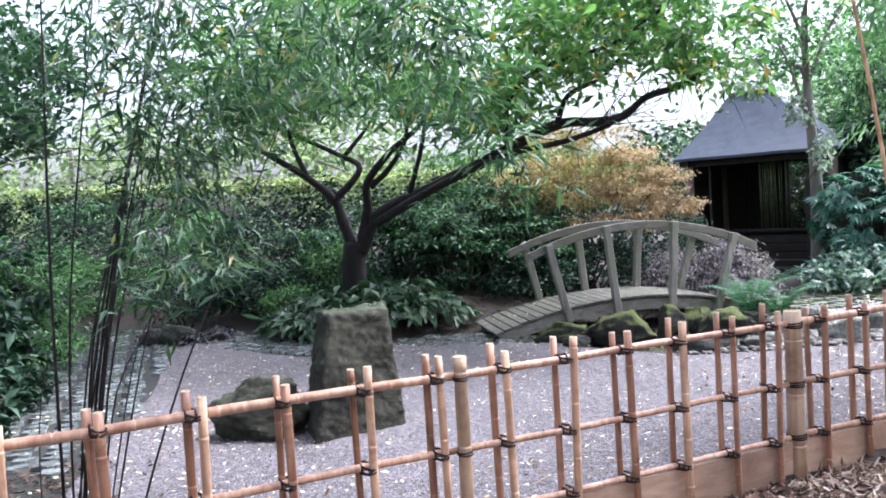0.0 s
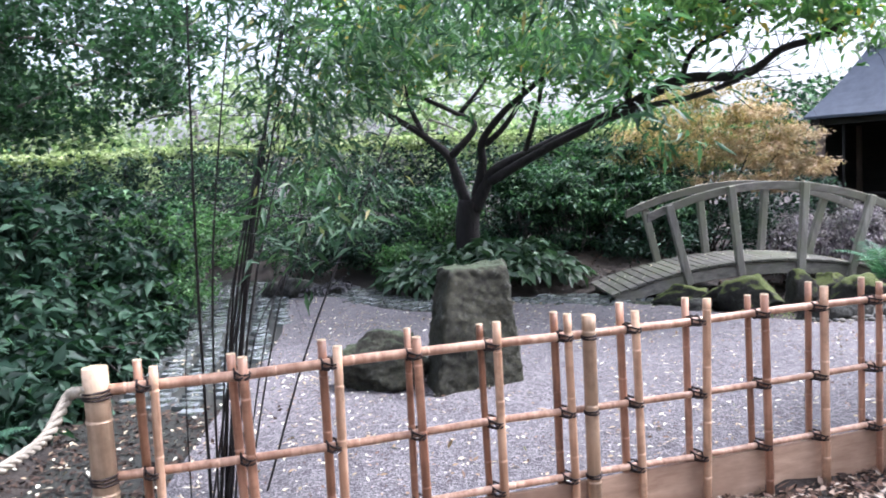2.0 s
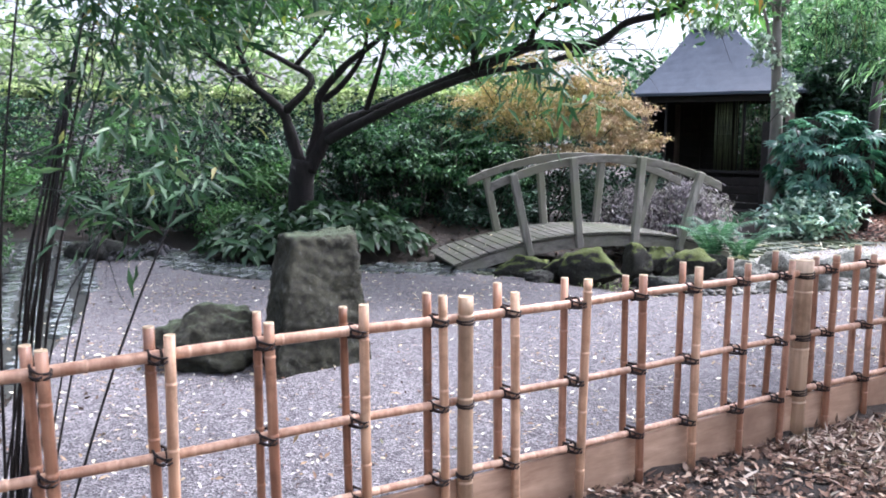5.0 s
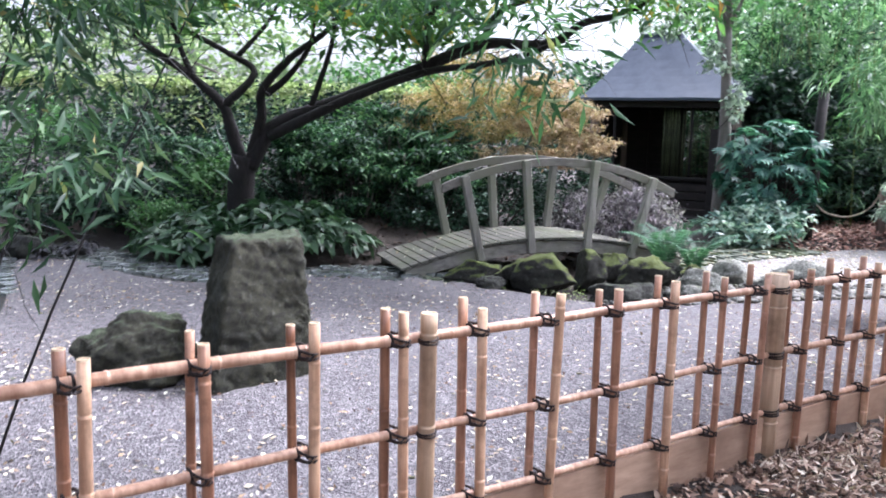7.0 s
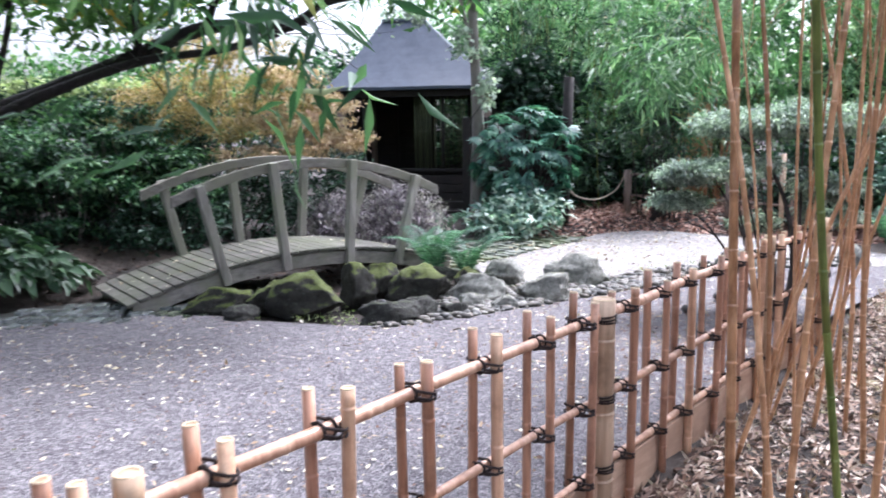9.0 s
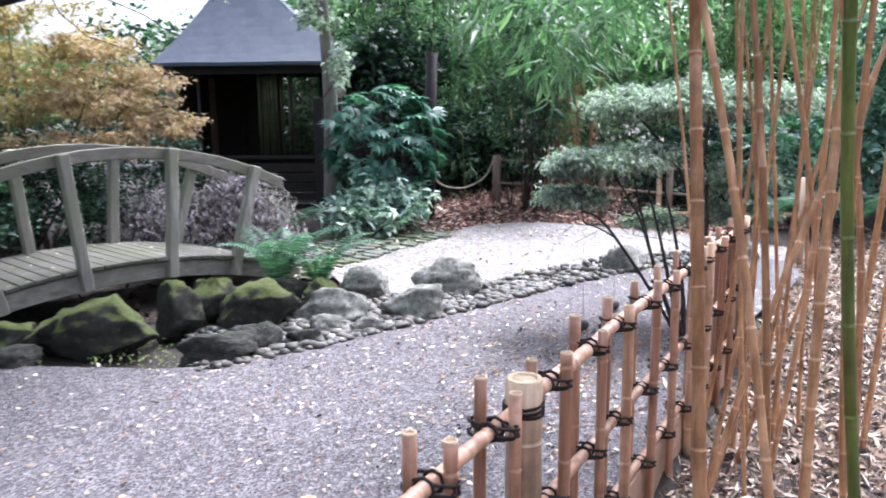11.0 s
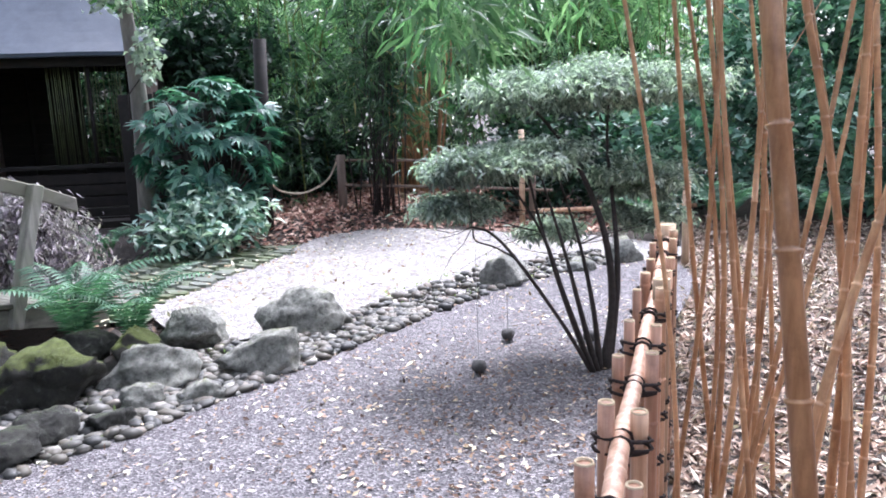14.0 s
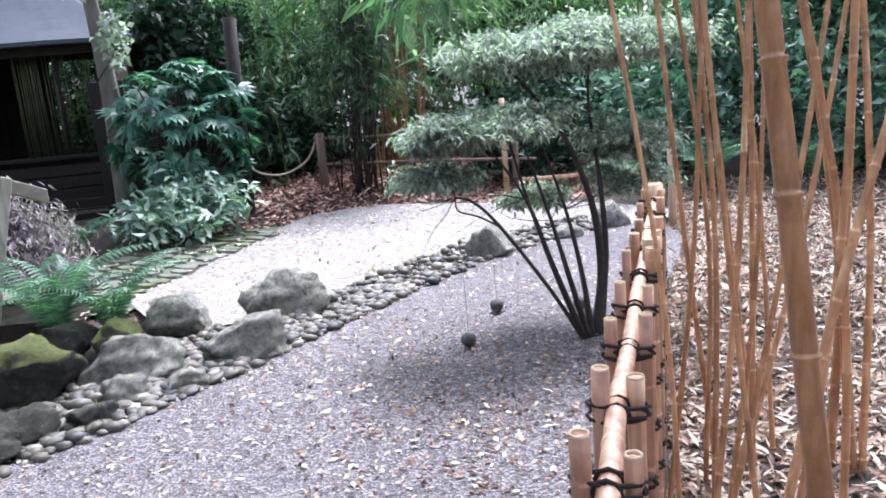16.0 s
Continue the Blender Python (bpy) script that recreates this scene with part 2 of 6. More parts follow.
M_GREYBARK = speckled("grey_bark", (0.09, 0.08, 0.07), (0.25, 0.23, 0.20), 10, bump=0.7, dist=0.012, stretch=(1, 1, 0.3))
M_TWIG = speckled("twig_bark", (0.015, 0.011, 0.010), (0.05, 0.038, 0.032), 30, bump=0.5)
M_LEAD = speckled("dark_weight_stone", (0.035, 0.033, 0.032), (0.11, 0.105, 0.10), 25)
M_LINE = speckled("grey_line", (0.2, 0.2, 0.2), (0.35, 0.35, 0.35), 80)

L_TREE = leaf_mat("cherry_leaves", [(0.0, (0.042, 0.10, 0.036)), (0.6, (0.11, 0.21, 0.075)), (0.93, (0.19, 0.31, 0.12)), (0.97, (0.350, 0.300, 0.050)), (1.0, (0.420, 0.220, 0.050))], 0.5)
L_BAMBOO = leaf_mat("bamboo_leaves", [(0.0, (0.016, 0.045, 0.024)), (0.5, (0.045, 0.10, 0.052)), (0.9, (0.10, 0.18, 0.095)), (0.97, (0.22, 0.29, 0.17)), (1.0, (0.36, 0.28, 0.12))], 0.34)
L_BRIGHTBAMBOO = leaf_mat("light_bamboo_leaves", [(0.0, (0.055, 0.12, 0.065)), (0.6, (0.13, 0.235, 0.135)), (1.0, (0.27, 0.39, 0.25))], 0.4)
# evergreen leaves taken near black, the shade among the shrubs being in the colour
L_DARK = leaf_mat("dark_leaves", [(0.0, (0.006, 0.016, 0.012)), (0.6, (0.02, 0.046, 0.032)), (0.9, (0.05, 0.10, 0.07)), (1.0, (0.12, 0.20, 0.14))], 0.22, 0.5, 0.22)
L_SHRUB = leaf_mat("shrub_leaves", [(0.0, (0.006, 0.02, 0.013)), (0.55, (0.024, 0.07, 0.037)), (0.85, (0.075, 0.16, 0.075)), (1.0, (0.24, 0.37, 0.21))], 0.22, 0.5, 0.22)
L_FRESH = leaf_mat("fresh_green_leaves", [(0.0, (0.036, 0.09, 0.036)), (0.6, (0.08, 0.175, 0.068)), (1.0, (0.16, 0.27, 0.12))], 0.4)
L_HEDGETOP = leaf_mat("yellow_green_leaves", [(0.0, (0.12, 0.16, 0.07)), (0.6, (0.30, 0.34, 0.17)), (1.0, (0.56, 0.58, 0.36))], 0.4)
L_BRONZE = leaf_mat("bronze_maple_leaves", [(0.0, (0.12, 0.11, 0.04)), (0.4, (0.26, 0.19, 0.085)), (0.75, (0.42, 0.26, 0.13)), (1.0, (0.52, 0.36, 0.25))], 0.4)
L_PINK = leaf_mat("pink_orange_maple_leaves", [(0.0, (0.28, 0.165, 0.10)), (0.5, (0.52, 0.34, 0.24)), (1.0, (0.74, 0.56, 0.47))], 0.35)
L_PURPLE = leaf_mat("purple_maple_leaves", [(0.0, (0.055, 0.038, 0.058)), (0.5, (0.20, 0.16, 0.205)), (1.0, (0.52, 0.46, 0.52))], 0.3)
L_SILVER = leaf_mat("silvery_maple_leaves", [(0.0, (0.11, 0.137, 0.13)), (0.4, (0.25, 0.292, 0.282)), (0.75, (0.42, 0.462, 0.45)), (1.0, (0.66, 0.69, 0.68))], 0.36, 0.6, 0.25)
L_HOSTA = leaf_mat("hosta_leaves", [(0.0, (0.014, 0.036, 0.018)), (0.7, (0.042, 0.088, 0.046)), (1.0, (0.12, 0.19, 0.11))], 0.2, 0.4, 0.35)
L_AUCUBA = leaf_mat("variegated_leaves", [(0.0, (0.06, 0.145, 0.12)), (0.4, (0.24, 0.36, 0.325)), (1.0, (0.70, 0.76, 0.73))], 0.25, 0.35, 0.5)
L_FATSIA = leaf_mat("glossy_palmate_leaves", [(0.0, (0.018, 0.07, 0.058)), (0.55, (0.06, 0.17, 0.135)), (0.85, (0.14, 0.31, 0.22)), (1.0, (0.30, 0.48, 0.40))], 0.25, 0.38, 0.4)
L_FERN = leaf_mat("fern_fronds", [(0.0, (0.035, 0.09, 0.06)), (0.7, (0.085, 0.18, 0.12)), (1.0, (0.17, 0.28, 0.20))], 0.35)
L_INK = leaf_mat("black_grass", [(0.0, (0.006, 0.006, 0.009)), (1.0, (0.035, 0.03, 0.042))], 0.1)
# far foliage: sun and backlight are put into these two leaf colours
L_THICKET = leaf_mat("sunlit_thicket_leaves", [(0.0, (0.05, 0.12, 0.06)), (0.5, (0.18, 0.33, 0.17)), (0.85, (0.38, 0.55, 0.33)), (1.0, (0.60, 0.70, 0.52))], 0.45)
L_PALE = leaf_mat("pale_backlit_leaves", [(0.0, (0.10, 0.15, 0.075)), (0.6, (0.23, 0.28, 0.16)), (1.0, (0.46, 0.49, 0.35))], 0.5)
L_OVERHANG = leaf_mat("overhanging_tree_leaves", [(0.0, (0.018, 0.045, 0.026)), (0.6, (0.04, 0.088, 0.05)), (0.95, (0.075, 0.15, 0.08)), (1.0, (0.12, 0.20, 0.11))], 0.4, 0.45, 0.35)
# deep green bush leaves, darkened further by shade put into the colour
L_SHADEBUSH = leaf_mat("shaded_bush_leaves", [(0.0, (0.005, 0.015, 0.010)), (0.6, (0.018, 0.045, 0.029)), (0.95, (0.05, 0.10, 0.064)), (1.0, (0.09, 0.16, 0.11))], 0.25, 0.5, 0.25)
L_BLUE = leaf_mat("blue_green_leaves", [(0.0, (0.018, 0.05, 0.038)), (0.5, (0.085, 0.19, 0.145)), (0.85, (0.22, 0.37, 0.30)), (1.0, (0.42, 0.56, 0.49))], 0.3)


# ---- mesh helpers ----
def mesh_object(name, verts, faces, material, parent=None, label="", smooth=False):
    me = bpy.data.meshes.new(name)
    me.from_pydata([tuple(v) for v in verts], [], faces)
    me.materials.append(material)
    if smooth:
        me.shade_smooth()
    ob = new(name, me)
    ob.parent = parent
    if label:
        ob["label"] = label
    return ob


def part(name, bm, material, parent=None, label="", smooth=False):
    me = bpy.data.meshes.new(name)
    bm.to_mesh(me)
    bm.free()
    me.materials.append(material)
    if smooth:
        me.shade_smooth()
    ob = new(name, me)
    ob.parent = parent
    if label:
        ob["label"] = label
    return ob


def share(name, data, parent, m):
    ob = new(name, data)
    ob.parent = parent
    ob.matrix_basis = m
    return ob


def thing(name, label, category, at=(0, 0, 0), group="", kind=""):
    ob = new(name)
    ob.location = at
    ob.empty_display_size = 0.1
    return tagged(ob, label, category, group, kind)


def child_space(parent, pts):
    o = Vector(parent.location) if parent else Vector()
    return [Vector(p) - o for p in pts]


def tube(name, pts, radii, material, parent=None, sides=8, label="", joints=0.0, cap=True, ridge=1.12):
    """A tapering tube along pts; joints: spacing of bamboo nodes along it."""
    pts = child_space(parent, pts)
    if not hasattr(radii, "__len__"):
        radii = [radii] * len(pts)
    path, rad = [], []
    if joints:
        run, mark = 0.0, joints * random.uniform(0.3, 0.9)
        for i in range(len(pts) - 1):
            a, b = pts[i], pts[i + 1]
            seg = (b - a).length
            path.append(a), rad.append(radii[i])
            while mark < run + seg:
                f = (mark - run) / seg
                r = radii[i] + (radii[i + 1] - radii[i]) * f
                d = 0.006 / seg
                for g, k in ((-1.4 * d, 0.98), (-0.5 * d, ridge), (0.3 * d, ridge), (0.9 * d, 0.85), (1.8 * d, 0.98)):
                    if 0.001 < f + g < 0.999:
                        path.append(a.lerp(b, f + g)), rad.append(r * k)
                mark += joints * random.uniform(0.85, 1.15)
            run += seg
        path.append(pts[-1]), rad.append(radii[-1])
    else:
        path, rad = pts, radii
    verts, faces = [], []
    ref = Vector((0.3, 0.2, 0.1)).normalized()
    for i, p in enumerate(path):
        d = (path[min(i + 1, len(path) - 1)] - path[max(i - 1, 0)]).normalized()
        s = d.cross(ref if abs(d.dot(ref)) < 0.95 else Vector((1, 0, 0))).normalized()
        t = d.cross(s)
        for k in range(sides):
            a = 2 * math.pi * k / sides
            verts.append(p + rad[i] * (math.cos(a) * s + math.sin(a) * t))
    for i in range(len(path) - 1):
        for k in range(sides):
            k2 = (k + 1) % sides
            faces.append((i * sides + k, i * sides + k2, (i + 1) * sides + k2, (i + 1) * sides + k))
    if cap:
        faces.append(tuple(reversed(range(sides))))
        faces.append(tuple(range((len(path) - 1) * sides, len(path) * sides)))
    ob = mesh_object(name, verts, faces, material, parent, label, True)
    return ob


def smooth_path(pts, n=5):
    """Catmull-Rom through pts."""
    pts = [Vector(p) for p in pts]
    ext = [2 * pts[0] - pts[1]] + pts + [2 * pts[-1] - pts[-2]]
    res = []
    for i in range(1, len(ext) - 2):
        a, b, c, d = ext[i - 1:i + 3]
        for k in range(n):
            t = k / n
            res.append(0.5 * (2 * b + (c - a) * t + (2 * a - 5 * b + 4 * c - d) * t * t + (3 * b - a - 3 * c + d) * t ** 3))
    return res + [pts[-1]]


RNG = np.random.default_rng(7)


def unit(v):
    return v / np.maximum(np.linalg.norm(v, axis=1, keepdims=True), 1e-9)


def leaf_mesh(name, at, along, face, length, width, material, parent=None, label="", fold=0.25, bend=0.15):
    """Pointed leaves, one per row: foot, direction, face normal, length and width; each is a folded six-sided blade."""
    n = len(at)
    along = unit(along)
    side = unit(np.cross(along, face))
    up = np.cross(side, along)
    L, W = np.asarray(length).reshape(-1, 1) * np.ones((n, 1)), np.asarray(width).reshape(-1, 1) * np.ones((n, 1))
    o = np.array(parent.location) if parent else np.zeros(3)
    foot = at - o
    mid = foot + along * L * 0.4
    v = np.stack([foot, mid + side * W * 0.5 + up * W * fold, mid - up * W * 0.02, mid - side * W * 0.5 + up * W * fold, foot + along * L - up * L * bend], 1).reshape(-1, 3)
    base = (np.arange(n) * 5)[:, None]
    tri = np.concatenate([base + np.array(t) for t in ((0, 1, 2), (2, 1, 4), (0, 2, 3), (3, 2, 4))], 1).reshape(-1, 3)
    me = bpy.data.meshes.new(name)
    me.vertices.add(len(v))
    me.vertices.foreach_set("co", v.astype(np.float32).ravel())
    me.loops.add(len(tri) * 3)
    me.loops.foreach_set("vertex_index", tri.astype(np.int32).ravel())
    me.polygons.add(len(tri))
    me.polygons.foreach_set("loop_start", np.arange(0, len(tri) * 3, 3, dtype=np.int32))
    me.polygons.foreach_set("loop_total", np.full(len(tri), 3, dtype=np.int32))
    me.update(calc_edges=True)
    me.materials.append(material)
    ob = new(name, me)
    ob.parent = parent
    if label:
        ob["label"] = label
    return ob


def cloud(center, radii, clumps, per, clump_size, shell=0.0, flat=1.0):
    """Leaf feet in clumps inside an ellipsoid; shell pushes clumps outwards."""
    d = unit(RNG.normal(size=(clumps, 3)))
    r = RNG.random((clumps, 1)) ** (1 / 3)
    r = shell + (1 - shell) * r
    c = np.array(center) + d * r * np.array(radii)
    spread = RNG.normal(size=(clumps, per, 3)) * clump_size * RNG.uniform(0.6, 1.3, (clumps, 1, 1))
    spread[:, :, 2] *= flat
    return (c[:, None, :] + spread).reshape(-1, 3)


def random_leaves(name, at, length, width, material, parent=None, droop=0.3, level=0.6, label="", vary=0.35):
    """Leaves with random headings; droop tips them down, level turns their faces to the sky."""
    n = len(at)
    along = RNG.normal(size=(n, 3))
    along[:, 2] = along[:, 2] * 0.5 - droop
    face = RNG.normal(size=(n, 3)) * (1 - level) + np.array((0, 0, 1.0)) * level
    k = RNG.uniform(1 - vary, 1 + vary, (n, 1))
    return leaf_mesh(name, at, along, face, length * k, width * k, material, parent, label)


def rock(name, at, size, material, label, seed=0, turn=0.0, facets=0.5, group="", parent=None, detail=4, sink=0.22, skew=0.0):
    """A boulder: a sphere cut by random planes and roughened, its foot in the ground."""
    rnd = random.Random(seed)
    bm = bmesh.new()
    bmesh.ops.create_icosphere(bm, subdivisions=detail, radius=1)
    cuts = []
    for _ in range(9):
        v = Vector((rnd.gauss(0, 1), rnd.gauss(0, 1), rnd.gauss(0, 0.8))).normalized()
        cuts.append((v, rnd.uniform(0.5, 0.85)))
    off = Vector((seed * 3.7, seed * 1.3, seed * 2.1))
    for v in bm.verts:
        p = v.co.copy()
        for nrm, k in cuts:
            over = p.dot(nrm) - k
            if over > 0:
                p -= nrm * over * (0.6 + 0.4 * facets)
        p *= 1 + 0.20 * noise.noise(p * 1.6 + off) + 0.13 * noise.noise(p * 3.8 + off) + 0.085 * noise.noise(p * 9 + off) + 0.035 * noise.noise(p * 20 + off)
        v.co = Vector((p.x * size[0] / 2, p.y * size[1] / 2, (p.z * 0.62 + 0.62 - sink) * size[2] / 1.1 * (1 + skew * p.x)))
    ob = part(name, bm, material, parent, smooth=True)
    ob.matrix_basis = pose(*at, 0, 0, turn)
    if not parent:
        tagged(ob, label, "rock", group)
    return ob


def beam_bm(bm, a, b, w, h, up=(0, 0, 1), bevel=0.004):
    """A rectangular bar from a to b."""
    a, b = Vector(a), Vector(b)
    d = (b - a).normalized()
    s = d.cross(Vector(up)).normalized()
    t = s.cross(d)
    vs = [bm.verts.new(p + s * w / 2 * i + t * h / 2 * j) for p in (a, b) for i, j in ((-1, -1), (1, -1), (1, 1), (-1, 1))]
    fs = [bm.faces.new([vs[k] for k in q]) for q in ((0, 1, 2, 3), (7, 6, 5, 4), (0, 4, 5, 1), (1, 5, 6, 2), (2, 6, 7, 3), (3, 7, 4, 0))]
    if bevel:
        edges = list({e for f in fs for e in f.edges})
        bmesh.ops.bevel(bm, geom=edges, offset=bevel, segments=1, affect="EDGES")
    bmesh.ops.recalc_face_normals(bm, faces=bm.faces)


def beam(name, a, b, w, h, material, parent=None, label="", up=(0, 0, 1), bevel=0.004):
    o = Vector(parent.location) if parent else Vector()
    bm = bmesh.new()
    beam_bm(bm, Vector(a) - o, Vector(b) - o, w, h, up, bevel)
    return part(name, bm, material, parent, label)


# ---- plan ----
F0, FU = Vector((-1.68, 2.571, 0)), Vector((0.8103, 0.5861, 0))
FN = Vector((-FU.y, FU.x, 0))
PATH_Z = -0.155


def fence_at(s, off=0.0, z=0.0):
    bow = float(np.interp(s, (0, 2.18, 3.6, 4.41, 5.2, 8), (-0.02, -0.01, 0.0, 0.03, 0.046, 0.046)))
    p = F0 + FU * s + FN * (off + bow)
    return Vector((p.x, p.y, z))


def ease(a, b, v):
    t = min(1.0, max(0.0, (v - a) / (b - a)))
    return t * t * (3 - 2 * t)


def back_edge(x):
    """Far rim of the slate walk behind the gravel."""
    xs = (-12, -7.5, -4.6, -3.2, -2.2, -1.2, 0.2)
    ys = (13.0, 11.4, 10.7, 9.7, 9.5, 10.2, 10.3)
    return float(np.interp(x, xs, ys))


def ground_z(x, y):
    d = (x - F0.x) * FN.x + (y - F0.y) * FN.y
    s = (x - F0.x) * FU.x + (y - F0.y) * FU.y
    low = -0.06
    z = low
    if x < 0.6:
        z = low + 0.42 * ease(0.1, 1.8, y - back_edge(x)) * ease(0.7, -0.5, x)
        z = max(z, low + 0.3 * ease(0.0, 1.2, -4.05 - x - 0.62 * (y - 5.3) + 0.1) if y < 11.5 else z)
    z = max(z, low + 0.16 * ease(12.9, 13.9, y) * ease(-0.5, 0.5, x))
    if d < 0.05 and s > -0.3:
        z = PATH_Z + 0.11 * ease(7.6, 9.5, s)
    elif s <= -0.3 and d < 0.3:
        z = max(z, -0.03)
    z += 0.012 * noise.noise(Vector((x * 2.3, y * 2.3, 0)))
    return z


# ground: one sheet, fine in the garden, reaching the horizon
gx = [-3000, -600, -150, -60, -30] + list(np.arange(-18, 18.01, 0.2)) + [30, 60, 150, 600, 3000]
gy = [-3000, -600, -150, -60, -25] + list(np.arange(-6, 24.01, 0.2)) + [40, 80, 200, 600, 3000]
gv = [(x, y, ground_z(x, y) if abs(x) < 20 and -8 < y < 26 else -0.03) for y in gy for x in gx]
nx = len(gx)
gf = [(j * nx + i, j * nx + i + 1, (j + 1) * nx + i + 1, (j + 1) * nx + i) for j in range(len(gy) - 1) for i in range(nx - 1)]
tagged(mesh_object("ground", gv, gf, M_SOIL, smooth=True), "dark soil and bark mulch ground of the garden", "ground", kind="structure")


def inside(poly, x, y):
    c = False
    for i in range(len(poly)):
        (x1, y1), (x2, y2) = poly[i - 1], poly[i]
        if (y1 > y) != (y2 > y) and x < (x2 - x1) * (y - y1) / (y2 - y1) + x1:
            c = not c
    return c


def bed(name, poly, z, material, label, step=0.12, relief=0.012):
    """A sheet of loose material over an outline, slightly uneven."""
    xs, ys = [p[0] for p in poly], [p[1] for p in poly]
    bm = bmesh.new()
    outline = smooth_path([(p[0], p[1], 0) for p in poly] + [(*poly[0], 0)], 6)[:-1]
    f = bm.faces.new([bm.verts.new((p.x, p.y, 0)) for p in outline])
    bmesh.ops.triangulate(bm, faces=[f])
    for axis, lo, hi in ((0, min(xs), max(xs)), (1, min(ys), max(ys))):
        c = lo + step
        while c < hi:
            co, no = [0, 0, 0], [0, 0, 0]
            co[axis], no[axis] = c, 1
            bmesh.ops.bisect_plane(bm, geom=bm.verts[:] + bm.edges[:] + bm.faces[:], plane_co=co, plane_no=no)
            c += step
    for v in bm.verts:
        v.co.z = z + relief * noise.noise(Vector((v.co.x * 3, v.co.y * 3, 1))) + 0.4 * relief * noise.noise(Vector((v.co.x * 9, v.co.y * 9, 1)))
    bmesh.ops.recalc_face_normals(bm, faces=bm.faces)
    ob = part(name, bm, material, smooth=True)
    if sum(p.normal.z for p in ob.data.polygons) < 0:
        ob.data.flip_normals()
    return tagged(ob, label, "ground", kind="structure")


GRAVEL = [(-1.8, 2.9), (-2.15, 3.5), (-2.7, 4.75), (-3.05, 5.6), (-3.72, 7.25), (-4.95, 9.45), (-4.7, 10.0), (-3.9, 9.4), (-3.2, 8.85), (-2.5, 8.7), (-1.9, 9.35), (-0.9, 9.25), (-0.2, 9.35), (0.5, 8.9),
          (1.4, 8.42), (2.1, 8.58), (2.8, 8.78), (3.9, 9.17), (4.8, 9.45), (5.8, 9.72), (7.2, 9.6), (7.0, 8.75), (4.95, 7.48), (2.95, 6.03), (0.45, 4.22), (-1.6, 2.74)]
bed("gravel", GRAVEL, 0.0, M_GRAVEL, "raked grey gravel strewn with fallen leaves")
PALE = [(2.95, 10.15), (3.1, 11.1), (3.7, 11.55), (4.9, 12.4), (5.7, 13.0), (6.6, 12.9), (7.3, 11.8), (7.9, 10.7), (8.0, 9.6), (7.2, 9.3), (5.8, 9.5), (4.6, 9.4), (3.6, 9.6), (3.1, 9.8)]
bed("gravel_pale", PALE, -0.014, M_BRIGHT, "bright pale gravel path beyond the stones")
bed("slate_bed", [(-2.4, 2.0), (-2.0, 3.4), (-2.6, 4.9), (-2.95, 5.8), (-3.6, 7.4), (-4.8, 9.7), (-3.9, 9.2), (-2.6, 8.5), (-1.9, 9.2), (-0.9, 9.1), (0.1, 9.3), (0.25, 9.85), (-1.2, 10.2), (-2.2, 9.6), (-3.2, 9.8), (-4.6, 10.8), (-7.5, 11.6),
     (-6.6, 9.6), (-5.1, 7.2), (-4.1, 5.5), (-3.6, 4.3), (-3.5, 2.0)], -0.022, M_JOINT, "dark bedding under the slate walk", 0.3, 0.004)
bed("slate_bed_far", [(2.9, 10.6), (2.4, 11.3), (2.9, 12.2), (3.6, 13.2), (4.9, 12.9), (5.3, 12.6), (4.4, 11.95), (3.5, 11.35)], -0.018, M_MOSSBED, "mossy green bedding under the slate paving", 0.3, 0.004)

# ---- bamboo fence ----
fence = thing("bamboo_fence", "low lattice fence of tan bamboo tied with black twine", "fence", fence_at(0, 0, -0.155))
THICK, THIN = (0.0, 4.41, 7.98), (2.18, 6.557)


def culm_end(at, r, material, parent):
    """The cut end of a cane with its hollow."""
    bm = bmesh.new()
    o = Vector(parent.location)
    rings = [(r, 0.0), (r * 0.97, 0.004), (r * 0.72, 0.004), (r * 0.66, -0.03)]
    vs = [[bm.verts.new(Vector(at) - o + Vector((rr * math.cos(a), rr * math.sin(a), z))) for a in [k * math.pi / 6 for k in range(12)]] for rr, z in rings]
    for i in range(3):
        for k in range(12):
            bm.faces.new((vs[i][k], vs[i][(k + 1) % 12], vs[i + 1][(k + 1) % 12], vs[i + 1][k]))
    bm.faces.new(vs[3])
    return part("cut_end", bm, material, parent, "pale hollow cut end", True)


def upright(name, s, off, top, r, material, label="", bottom=-0.2, lean=0.0):
    a, b = fence_at(s, off, bottom), fence_at(s + lean, off + random.uniform(-0.006, 0.006), top)
    cane = tube(name, [a, a.lerp(b, 0.5), b], [r * 1.04, r, r * 0.97], material, fence, 12, label, joints=0.27 if r < 0.03 else 0.33, ridge=1.05 if r > 0.03 else 1.08)
    culm_end(b, r * 0.97, M_CUT, fence).parent = cane


def ring(s, off, z, r, turns=2, wide=0.0):
    """Twine wound round an upright."""
    for k in range(turns):
        pts = []
        for i in range(13):
            a = 2 * math.pi * i / 12
            pts.append(fence_at(s + (r + wide) * math.cos(a), off + r * math.sin(a), z + 0.012 * (k - turns / 2) + 0.004 * math.sin(a + k)))
        tube("tie", pts, 0.005, M_TWINE, fence, 5, cap=False)


